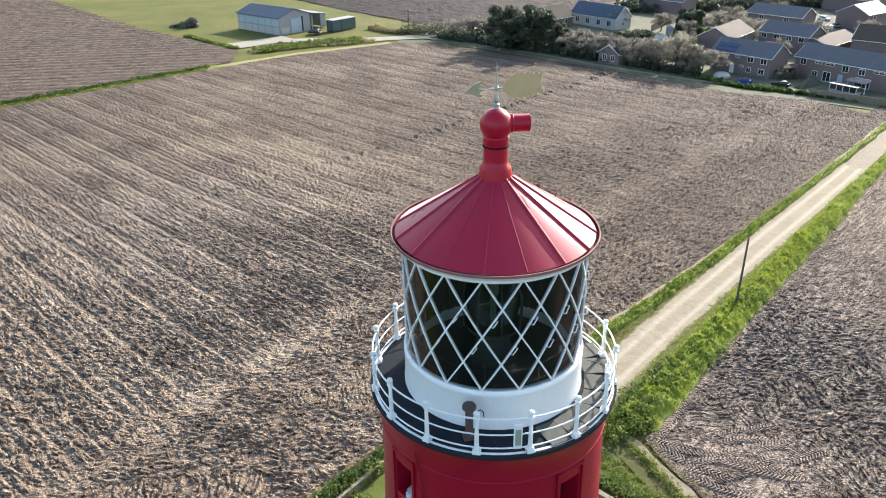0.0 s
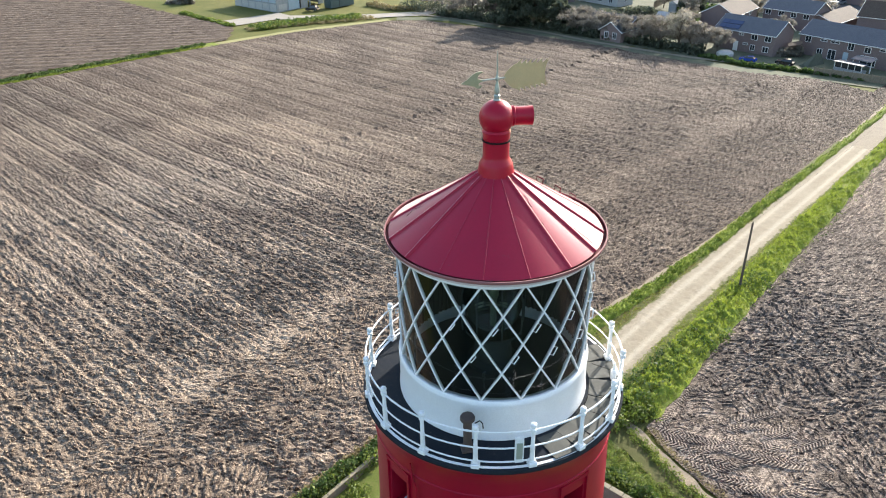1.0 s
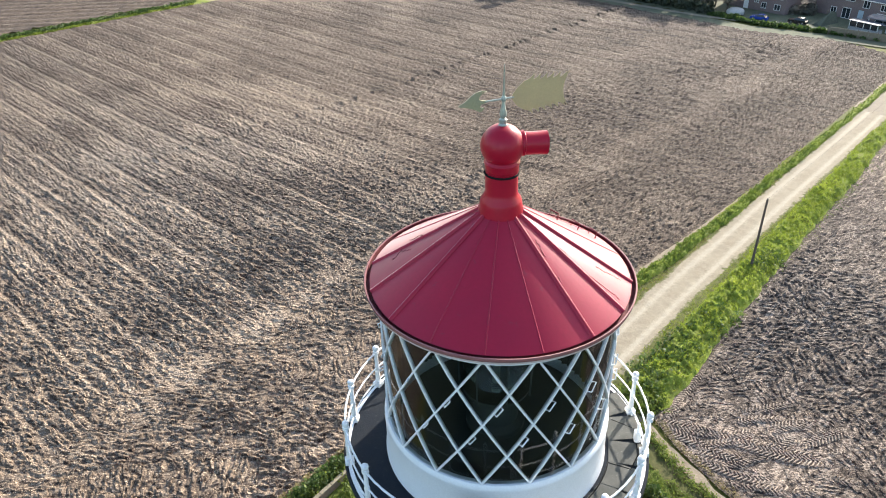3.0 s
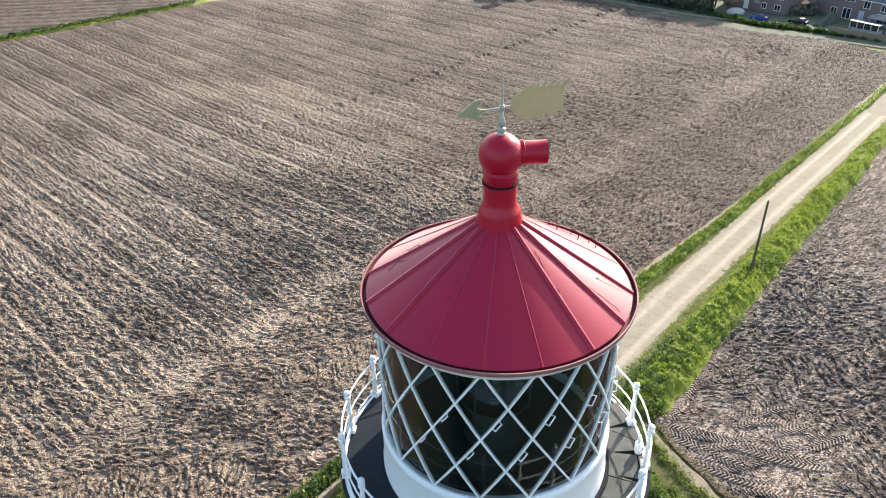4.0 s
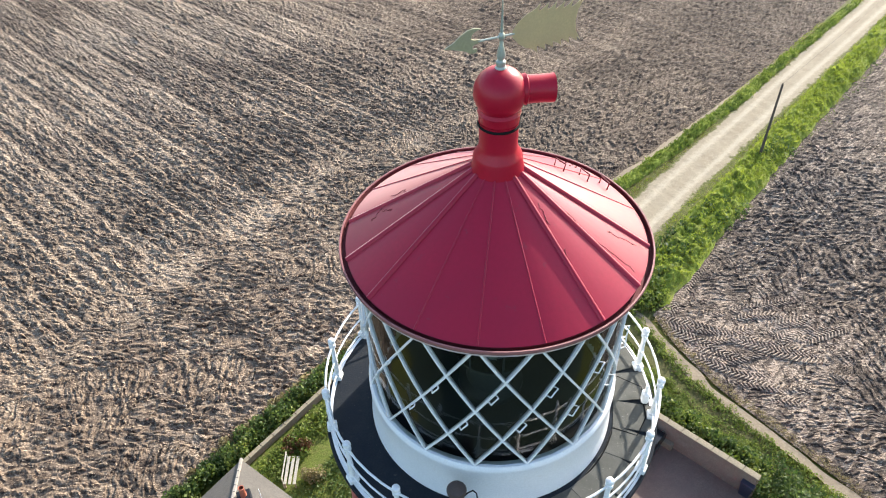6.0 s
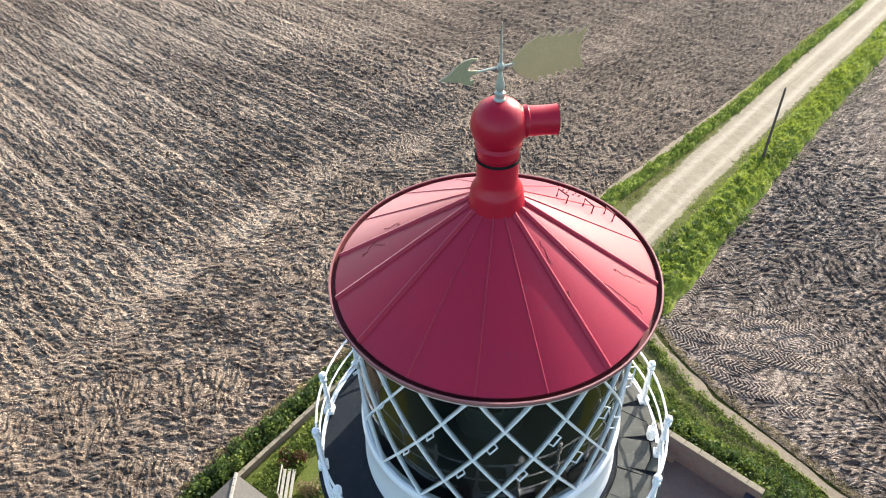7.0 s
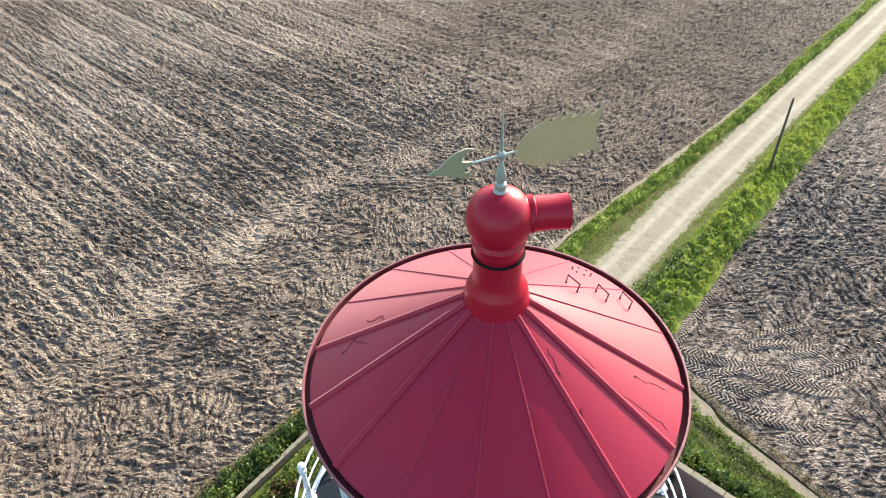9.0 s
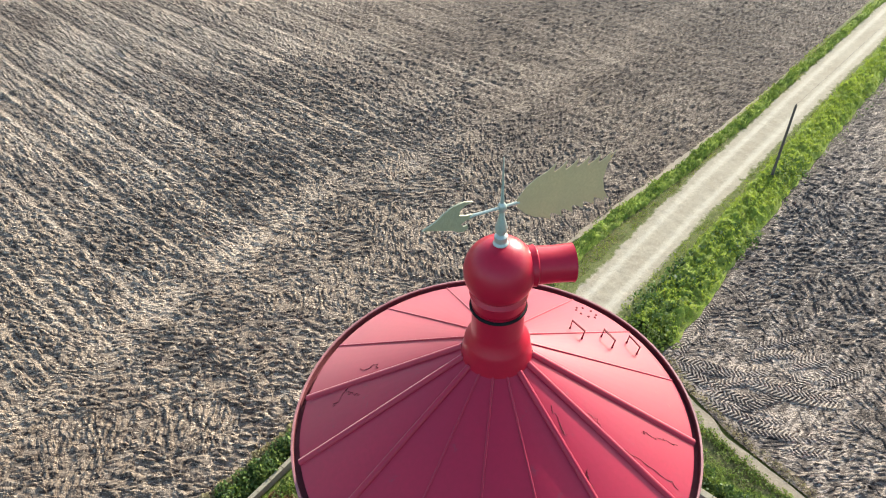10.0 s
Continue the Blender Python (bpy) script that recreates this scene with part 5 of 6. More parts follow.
part("body", ([(-0.22, -0.25, 0), (0.22, -0.25, 0), (0.22, 0.25, 0), (-0.22, 0.25, 0), (-0.29, -0.33, 0.95), (0.29, -0.33, 0.95), (0.29, 0.33, 0.95), (-0.29, 0.33, 0.95)], [(3, 2, 1, 0), (0, 1, 5, 4), (1, 2, 6, 5), (2, 3, 7, 6), (3, 0, 4, 7), (4, 5, 6, 7)]), BINBLUE, bin_, smooth=0)
part("lid", box(0.62, 0.72, 0.07, 0, 0, 0.95, 0.02), BINBLUE, bin_)
for x in (-0.2, 0.2):
    part("wheel", moved(lathe([(0.0, -0.03), (0.1, -0.03), (0.1, 0.03), (0.0, 0.03)], 16), pose(x, 0.28, 0.1, 0, 90, 0)), TYRE, bin_)


# ---- vehicles ----
def car(name, x, y, rz, paint, label, high=1.45, length=4.2, z=0.0, size=1.0):
    """A small car: lower body, cabin, glass, wheels, lamps."""
    c = thing(name, x, y, gz(x, y) + z, rz, label, "car", "parked cars")
    L, Wd = length / 2, 0.86
    side = [(-L, 0.32), (-L, 0.75), (-L + 0.12, 0.90), (-L * 0.45, 0.97), (L * 0.62, 0.95), (L - 0.1, 0.86), (L, 0.62), (L, 0.32)]
    n = len(side)
    v = [(a, s * (Wd - (0.03 if h > 0.85 else 0)), h) for s in (-1, 1) for a, h in side]
    f = [tuple(range(n)), tuple(range(2 * n - 1, n - 1, -1))] + [(i, n + i, n + (i + 1) % n, (i + 1) % n) for i in range(n)]
    part("body", (v, f), paint, c, smooth=30)
    roofz = high
    cab = [(-L * 0.47, -0.80, 0.95), (L * 0.80, -0.80, 0.93), (L * 0.80, 0.80, 0.93), (-L * 0.47, 0.80, 0.95), (-L * 0.12, -0.62, roofz - 0.02), (L * 0.58, -0.62, roofz - 0.03), (L * 0.58, 0.62, roofz - 0.03), (-L * 0.12, 0.62, roofz - 0.02)]
    part("cabin_glass", (cab, [(0, 1, 5, 4), (1, 2, 6, 5), (2, 3, 7, 6), (3, 0, 4, 7)]), DARKPANE, c, "dark car windows", smooth=0)
    part("roof", box(L * 0.74, 1.28, 0.07, L * 0.23, 0, roofz - 0.06, 0.03), paint, c)
    for a in (-L * 0.62, L * 0.60):
        for s in (-1, 1):
            w = part("wheel", moved(lathe([(0.0, -0.1), (0.26, -0.1), (0.31, -0.07), (0.31, 0.07), (0.26, 0.1), (0.0, 0.1)], 16), pose(a, s * 0.80, 0.31, 90, 0, 0)), TYRE, c)
            part("rim", moved(lathe([(0.0, 0.105), (0.18, 0.105), (0.2, 0.09)], 12), pose(a, s * 0.81, 0.31, -90 * s, 0, 0)), CHROME, w)
    for s in (-1, 1):
        part("headlight", box(0.10, 0.34, 0.14, -L + 0.02, s * 0.58, 0.66, 0.02), CHROME, c)
    c.scale = size, size, size
    return c


car("car", 8.8, 25.95, 226, BLACKPAINT, "black car parked on the paved yard", z=0.03)

# ---- telegraph pole on the verge ----
pole = thing("telegraph_pole", 23.75, 51.2, gz(23.75, 51.2), 0, "slim tarred wooden telegraph pole on the verge", "pole")
part("shaft", tube([(0, 0, -0.2), (0.02, 0.0, 3.0), (0.05, 0.02, 6.2)], [0.105, 0.09, 0.075], 10), TARRED, pole)
part("insulator", lathe([(0.0, 0), (0.03, 0), (0.04, 0.06), (0.025, 0.12), (0.0, 0.12)], 10), TARRED, pole, m=pose(0.05, 0.02, 6.19))
wire = part("overhead_wire", tube([Vector((23.8, 51.22, 5.82)).lerp(Vector((70, 101, 5.6)), i / 20) - Vector((0, 0, 1.0 * math.sin(math.pi * i / 20))) for i in range(21)], 0.006, 5), TARRED)
tagged(wire, "thin dark overhead wire running along the track", "wire")
pole_b = thing("telegraph_pole", 70, 101.0, gz(70, 101), 0, "slim tarred wooden telegraph pole on the verge", "pole")
part("shaft", tube([(0, 0, -0.2), (0, 0, 7.0)], [0.12, 0.085], 10), TARRED, pole_b)

# ---- ways and strips by the far edge of the field ----
strip("grass_path", [(-42, 141.8), (-29.5, 152.6), (-10.6, 164.0)], 1.8, DRYGRASS, 0.03, "pale dry grass path along the field edge", "path", 1.0)
strip("hedge_bank", [(-130, 58), (-69, 115.8), (-42, 142.0)], 2.6, GRASS, 0.02, "grass bank under the field hedge", "verge", 1.0)
strip("lane", [(-44, 160), (-36, 167), (-17, 167.5), (-3.5, 171), (1.5, 177), (30, 205)], 4.4, CONCRETE, 0.05, "pale concrete farm lane", "lane", 1.0)
strip("lane_branch", [(-6, 170.5), (3, 165.6), (12.3, 157.6), (20.9, 150.6), (30.2, 140.6), (44, 128.6), (62, 118.2), (76, 108)], 1.2, SAND, 0.05, "pale footway in front of the houses", "lane", 1.0)
# dull ground tone in place of grass: the houses' shade is in the colour
strip("front_verge", [(-9, 165.5), (3, 164.2), (14.8, 153.6), (25, 145), (42, 128), (49, 121), (61, 114.6), (70, 108)], 3.4, PLOT, 0.0, "grass verge before the houses, shade in its dull colour", "verge", 1.0)
strip("apron", [(-44, 161.5), (-34, 170.5)], 6.0, CONCRETE, 0.06, "pale concrete yard before the barn", "yard", 1.0)
strip("estate_road", [(84, 160), (100, 186), (120, 200)], 14.0, TARMAC, 0.04, "grey estate parking area", "road", 2.0)

plot_x, plot_y = np.meshgrid(np.arange(0, 170, 2.0), np.arange(104, 240, 2.0), indexing="ij")
PLOTS = [(0, 168), (12, 158), (25, 146), (44, 129), (62, 117), (80, 105), (165, 150), (165, 238), (70, 238), (30, 200)]
plots = sheet("village_ground", plot_x, plot_y, gz(plot_x, plot_y) - 0.02 + 0.08 * vnoise(plot_x * 0.3, plot_y * 0.3, 81), inside(plot_x[:-1, :-1] + 1, plot_y[:-1, :-1] + 1, PLOTS), PLOT)
tagged(plots, "worn gardens and grass between the village houses", "ground", kind="structure")
hedge("hedge", [(-130, 57), (-69, 115), (-44, 140.5)], 1.1, 0.55, 190, 0.24, IVY, "low dark hedge between two fields", lump=0.6)
hedge("hedge", [(-130, 55.6), (-69, 113.8), (-44, 139.3)], 0.8, 0.25, 120, 0.2, BLADE, "bright grass fringe along the field hedge", "grass", 0.5)
hedge("scrub", [(-38, 155.5), (-29.5, 161), (-22, 165.2), (-17, 166.4)], 4.4, 0.7, 420, 0.26, LIME, "bright green scrub beside the farm lane", "scrub", 0.7)
hedge("scrub", [(-37, 157), (-28, 163), (-18, 166)], 4.0, 0.9, 160, 0.26, IVY, "darker tangled scrub beside the farm lane", "scrub", 0.8)
hedge("scrub", [(-39, 154.5), (-28, 160.5), (-14, 166)], 3.0, 0.5, 120, 0.24, DRY, "dry grass among the scrub", "scrub", 0.6)
hedge("scrub", [(-58, 173.5), (-43, 158)], 1.0, 0.5, 170, 0.24, LIME, "rough scrub along the barn field", "scrub", 0.7)
hedge("scrub", [(-16, 183), (-11, 176), (-4, 177), (0, 181)], 2.4, 0.9, 260, 0.3, DRY, "dry brown shrubs at the lane bend", "scrub", 1.0)
hedge("front_hedge", [(0, 168.5), (9, 162.5), (15, 158.6), (24, 151), (33, 143), (40, 136.5), (46, 130.5)], 1.6, 1.6, 240, 0.4, PINE, "dark garden hedge along the footway", "hedge", 0.9)
hedge("front_shrubs", [(-2, 170.5), (9, 164.5), (24, 153), (33, 145.5), (40, 139), (47, 132.5)], 3.0, 2.2, 150, 0.09, TWIG, "bare grey-brown shrubs behind the garden hedge", "shrubs", 1.3)
hedge("front_shrubs", [(-8, 176), (4, 172), (14, 166), (22, 160)], 4.0, 2.6, 200, 0.3, PINE, "dull green bushes round the cottages", "shrubs", 1.6)
hedge("front_hedge", [(46, 129.5), (52, 122.8), (60, 118), (76, 107)], 1.0, 0.7, 150, 0.35, IVY, "low hedge before the terrace", "hedge", 0.7)


# ---- trees ----
def tree(name, x, y, h, spread, kind, label, seed):
    """A tapered trunk with limbs and a crown of many leaves or twigs."""
    rng = np.random.default_rng(seed)
    t = thing(name, x, y, gz(x, y), rng.random() * 360, label, "tree")
    bare = kind in (TWIG, BLOSSOM)
    trunk = [Vector((0, 0, -0.2)), Vector((0.1, 0.05, h * 0.3)), Vector((-0.05, 0.1, h * 0.62)), Vector((0.05, 0, h * 0.9))]
    part("trunk", tube(trunk, [0.05 * h ** 0.8, 0.04 * h ** 0.8, 0.025 * h ** 0.8, 0.01 * h ** 0.8], 8), BARK, t)
    blobs = []
    for k in range(26 if kind is PINE else 16):
        a, z0 = k * 2.4 + rng.random(), h * ((0.02 if kind is PINE else 0.25) + (0.72 if kind is PINE else 0.5) * rng.random())
        low = 0.35 if kind is PINE else 0.75
        reach = spread * (0.45 + 0.55 * rng.random()) * (1.0 - low * abs(z0 / h - 0.42))
        tip = Vector((math.cos(a) * reach, math.sin(a) * reach, min(h * 0.92, z0 + h * ((0.02 if kind is PINE else 0.12) + 0.22 * rng.random()))))
        start = Vector((0, 0, z0 * 0.8))
        midp = start.lerp(tip, 0.5) + Vector((0, 0, 0.06 * h))
        part("limb", tube([start, midp, tip], [0.014 * h, 0.009 * h, 0.004 * h], 6), BARK, t)
        for q, r in ((tip, 0.26), (midp, 0.2)):
            blobs.append((q.x, q.y, q.z, spread * r * (0.7 + 0.6 * rng.random()), spread * r * (0.7 + 0.6 * rng.random()), h * 0.10 * (0.8 + 0.6 * rng.random())))
    blobs.append((0, 0, h * 0.86, spread * 0.22, spread * 0.22, h * 0.13))
    if bare:
        me = leaf_mesh("crown", clump_points(2800, blobs, 0.9), 0.065, kind, 9.0, 0.35)
    else:
        me = leaf_mesh("crown", clump_points(11000, blobs, 0.6), 0.36, kind, 1.4, 0.2)
    part("crown", me, kind, t)
    return t


tree("conifer", 15.0, 158.0, 8.6, 4.6, PINE, "dark spreading conifer by the footway", 1)
tree("conifer", 19.6, 155.2, 8.8, 4.8, PINE, "dark spreading conifer by the footway", 2)
tree("conifer", 23.0, 153.5, 7.0, 3.6, PINE, "dark spreading conifer by the footway", 3)
tree("evergreen_tree", 56.5, 168.5, 6.0, 3.4, PINE, "dark evergreen among the gardens", 4)
for k, (x, y, h, w, mat_, words) in enumerate(((3.5, 168.5, 4.2, 3.4, TWIG, "bare grey-brown shrub tree"), (7.5, 166.5, 4.8, 3.4, TWIG, "bare grey-brown shrub tree"), (11.0, 168.5, 5.0, 3.2, TWIG, "bare grey-brown shrub tree"),
                                              (27.0, 149.0, 4.4, 3.6, TWIG, "bare brown rounded tree"), (30.5, 146.5, 4.8, 3.8, TWIG, "bare brown rounded tree"), (37.5, 139.5, 5.0, 3.0, TWIG, "bare twiggy garden tree"),
                                              (40.5, 137.0, 5.6, 3.2, TWIG, "bare twiggy garden tree"), (43.5, 135.5, 6.6, 3.2, BLOSSOM, "pale blossoming garden tree"), (46.8, 132.5, 5.2, 3.0, TWIG, "bare twiggy garden tree"),
                                              (49.0, 131.0, 4.6, 2.4, TWIG, "bare twiggy garden tree"), (34.5, 142.0, 4.2, 2.4, TWIG, "bare twiggy garden tree"), (68.5, 163.0, 5.0, 2.8, BLOSSOM, "pale blossoming garden tree"), (43.0, 181.0, 4.4, 4.0, TWIG, "bare rounded tree by a white house"), (50, 152, 4.0, 3.0, TWIG, "bare twiggy garden tree"))):
    tree("tree", x, y, h, w, mat_, words, 20 + k)
rng_t = random.Random(5)
for k in range(18):
    u = k / 17
    x, y = 25 + 24 * u + rng_t.uniform(-1.2, 1.2), 151.5 - 19.5 * u + rng_t.uniform(-1.0, 3.0)
    tree("tree", x, y, rng_t.uniform(3.2, 5.0), rng_t.uniform(1.8, 2.8), TWIG, "bare twiggy garden tree", 60 + k)
for x, y, h, w in ((54, 163, 4.5, 2.6), (64, 172, 5, 3), (70, 181, 5, 3), (52, 176, 4, 2.6), (84, 188, 5, 3.2), (66, 145, 4.2, 2.4), (82, 162, 4.6, 2.8), (93, 163, 4.2, 2.6)):
    tree("tree", x, y, h, w, TWIG, "bare grey tree between the houses", 90 + int(x))
hedge("gardens", [(44, 146), (54, 160), (60, 175)], 8.0, 1.3, 330, 0.45, IVY, "mixed garden shrubs between the houses", "shrubs", 1.4)
hedge("gardens", [(26, 156), (36, 166), (48, 170)], 5.0, 1.4, 300, 0.45, PINE, "mixed dark garden shrubs", "shrubs", 1.3)
hedge("gardens", [(58, 185), (75, 190), (90, 200)], 8.0, 1.4, 260, 0.5, TWIG, "far garden shrubs and bare bushes", "shrubs", 1.4)
hedge("far_trees", [(50, 205), (90, 215), (150, 215)], 10.0, 3.5, 160, 0.8, PINE, "distant belt of trees and gardens", "trees", 2.4)


# ---- houses ----
def window(parent, x, y, z, w, h, face, name="window"):
    """A framed window on the wall face: 'f' front (y-), 'r' right (x+)."""
    o = part(name, join(box(w, 0.07, 0.07, 0, 0, 0), box(w, 0.07, 0.07, 0, 0, h - 0.07), box(0.07, 0.07, h, -w / 2 + 0.035, 0, 0), box(0.07, 0.07, h, w / 2 - 0.035, 0, 0), box(0.06, 0.06, h, 0, 0, 0)), FRAME, parent, "white window frame", m=pose(x, y, z, 0, 0, 0 if face == "f" else 90), smooth=0)
    part("pane", box(w - 0.1, 0.03, h - 0.1, 0, 0.0, 0.05), DARKPANE, o, smooth=0)
    return o


def house(name, x, y, rz, w, d, eave, ridge, wall_mat, roof_mat, label, wins=(), gable_wins=(), chimney=None, doors=()):
    """A gabled house; its front is the side with y below zero, its ridge along x."""
    h = thing(name, x, y, gz(x, y), rz, label, "house", "village houses")
    hw, hd = w / 2, d / 2
    v = [(a * hw, b * hd, z) for z in (-0.3, eave) for a, b in ((-1, -1), (1, -1), (1, 1), (-1, 1))] + [(-hw, 0, ridge - 0.12), (hw, 0, ridge - 0.12)]
    part("wall", (v, [(0, 1, 5, 4), (2, 3, 7, 6), (1, 2, 6, 9, 5), (3, 0, 4, 8, 7)]), wall_mat, h, smooth=0)
    ov, sl = 0.3, (ridge - eave) / hd
    rv = []
    for b in (-1, 1):
        e = (hw + 0.2, b * (hd + ov), eave - ov * sl)
        rv += [(-e[0], e[1], e[2]), (e[0], e[1], e[2]), (e[0], 0, ridge), (-e[0], 0, ridge)]
    rv += [(a, b, c - 0.14) for a, b, c in rv]
    faces = []
    for k in (0, 4):
        q = [k, k + 1, k + 2, k + 3] if k == 0 else [k + 3, k + 2, k + 1, k]
        u = [i + 8 for i in q][::-1]
        faces += [tuple(q), tuple(u)] + [(q[i], q[i - 1], q[i - 1] + 8, q[i] + 8) for i in range(4)]
    part("roof", (rv, faces), roof_mat, h, smooth=0)
    for b in (-1, 1):
        part("gutter", box(w + 0.4, 0.1, 0.1, 0, b * (hd + ov + 0.02), eave - ov * sl - 0.10), FRAME, h, smooth=0)
    for a in (-1, 1):
        for b in (-1, 1):
            p, q = Vector((a * (hw + 0.22), b * (hd + ov), eave - ov * sl - 0.08)), Vector((a * (hw + 0.22), 0, ridge - 0.08))
            part("bargeboard", tube([p, q], 0.075, 4), FRAME, h, smooth=0)
    for wx, wz, ww, wh in wins:
        window(h, wx, -hd - 0.02, wz, ww, wh, "f")
    for wy, wz, ww, wh in gable_wins:
        window(h, hw + 0.02, wy, wz, ww, wh, "r")
    for dx, mat_ in doors:
        part("door", box(0.85, 0.06, 1.75, dx, -hd - 0.03, 0), mat_, h, smooth=0)
    if chimney:
        part("chimney", join(box(0.7, 0.5, 1.1, chimney, 0, ridge - 0.4), box(0.8, 0.6, 0.12, chimney, 0, ridge + 0.6)), wall_mat, h, smooth=0)
    return h


up, lo = 2.35, 0.55
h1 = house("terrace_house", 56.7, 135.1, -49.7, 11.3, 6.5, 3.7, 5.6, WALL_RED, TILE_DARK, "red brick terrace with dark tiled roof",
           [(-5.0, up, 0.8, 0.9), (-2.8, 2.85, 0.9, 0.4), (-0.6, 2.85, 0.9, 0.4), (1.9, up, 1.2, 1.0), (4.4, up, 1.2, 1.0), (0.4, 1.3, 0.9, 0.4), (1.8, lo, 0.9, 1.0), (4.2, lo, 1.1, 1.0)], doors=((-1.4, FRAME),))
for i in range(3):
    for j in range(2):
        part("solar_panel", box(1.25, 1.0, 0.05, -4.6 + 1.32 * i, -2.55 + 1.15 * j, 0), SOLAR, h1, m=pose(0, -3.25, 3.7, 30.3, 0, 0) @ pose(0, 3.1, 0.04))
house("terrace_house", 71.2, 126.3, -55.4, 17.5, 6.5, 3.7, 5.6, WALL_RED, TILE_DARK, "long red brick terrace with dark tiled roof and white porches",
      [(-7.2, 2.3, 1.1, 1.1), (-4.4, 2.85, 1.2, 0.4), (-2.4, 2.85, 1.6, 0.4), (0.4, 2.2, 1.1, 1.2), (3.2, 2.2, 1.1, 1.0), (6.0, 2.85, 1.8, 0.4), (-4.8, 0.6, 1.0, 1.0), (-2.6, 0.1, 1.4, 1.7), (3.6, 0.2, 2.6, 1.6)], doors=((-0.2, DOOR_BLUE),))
porch = thing("porch", 67.3, 121.2, gz(67, 121), -55.4, "lean-to porch with dark roof before the terrace", "porch")
part("roof", box(3.4, 2.0, 0.12, 2.6, -0.2, 2.0, 0.02), TILE_DARK, porch, m=pose(0, 0, 0, 8, 0, 0))
for px_ in (1.1, 4.1):
    part("post", box(0.12, 0.12, 1.95, px_, -0.9, 0), FRAME, porch)
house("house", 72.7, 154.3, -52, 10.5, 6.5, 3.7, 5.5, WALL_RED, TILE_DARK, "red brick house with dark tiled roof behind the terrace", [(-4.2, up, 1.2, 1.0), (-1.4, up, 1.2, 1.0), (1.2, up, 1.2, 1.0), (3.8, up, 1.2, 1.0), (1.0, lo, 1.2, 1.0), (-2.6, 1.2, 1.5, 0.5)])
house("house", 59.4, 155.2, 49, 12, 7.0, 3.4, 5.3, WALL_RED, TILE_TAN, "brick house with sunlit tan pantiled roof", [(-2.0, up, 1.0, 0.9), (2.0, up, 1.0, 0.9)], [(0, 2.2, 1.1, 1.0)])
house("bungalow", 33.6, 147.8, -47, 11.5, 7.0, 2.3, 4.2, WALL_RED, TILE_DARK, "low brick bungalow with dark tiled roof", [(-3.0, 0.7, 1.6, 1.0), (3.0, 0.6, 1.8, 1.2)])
house("bungalow_wing", 34.6, 143.8, 223, 6.0, 4.6, 2.2, 3.7, WALL_RED, TILE_DARK, "projecting gabled wing of the bungalow with white boards", (), [(-0.9, 0.6, 0.9, 1.2), (0.9, 0.6, 0.9, 1.2)])
house("cottage", 39.4, 184.4, -51.7, 14, 5.6, 2.8, 5.2, WALL_WHITE, TILE_BLUE, "long white cottage with blue-grey slate roof", [(-4.8, 0.7, 1.2, 1.3), (-1.6, 0.7, 1.2, 1.3), (1.8, 0.7, 1.2, 1.3), (5.0, 0.7, 1.2, 1.3)], [(0, 0.8, 0.9, 1.0)])
house("cottage", 28.0, 184.5, 40, 7.5, 6.0, 2.4, 4.8, WALL_RED, TILE_TAN, "brick cottage with tan pantiled roof", [(1.0, 0.8, 1.1, 1.0)])
house("cottage", 15.2, 171.5, 40, 7.0, 6.0, 2.4, 4.8, WALL_RED, TILE_TAN, "brick cottage half hidden by shrubs", (), (), -2.4)
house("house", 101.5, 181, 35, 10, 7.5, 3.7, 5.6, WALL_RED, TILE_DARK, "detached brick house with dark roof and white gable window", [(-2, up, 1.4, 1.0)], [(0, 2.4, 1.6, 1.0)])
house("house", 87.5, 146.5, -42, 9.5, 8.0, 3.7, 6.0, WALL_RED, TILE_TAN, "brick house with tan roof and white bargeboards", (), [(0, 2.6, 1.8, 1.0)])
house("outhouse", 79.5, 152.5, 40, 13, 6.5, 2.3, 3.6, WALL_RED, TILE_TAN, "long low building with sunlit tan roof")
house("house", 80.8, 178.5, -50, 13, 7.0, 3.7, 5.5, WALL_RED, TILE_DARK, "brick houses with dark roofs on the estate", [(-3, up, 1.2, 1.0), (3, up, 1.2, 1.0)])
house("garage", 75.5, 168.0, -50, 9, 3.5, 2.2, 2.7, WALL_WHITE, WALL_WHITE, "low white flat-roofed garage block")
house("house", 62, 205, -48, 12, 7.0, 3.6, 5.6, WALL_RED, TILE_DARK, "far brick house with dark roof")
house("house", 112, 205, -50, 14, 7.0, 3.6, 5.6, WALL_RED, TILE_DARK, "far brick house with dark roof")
house("shed", 47.5, 140.5, -50, 3.2, 2.4, 1.7, 2.5, WALL_WHITE, WALL_WHITE, "small white-roofed garden shed")
house("greenhouse", 61.2, 158.2, -50, 3.4, 2.6, 1.7, 2.4, WALL_WHITE, WALL_WHITE, "small white garden building")

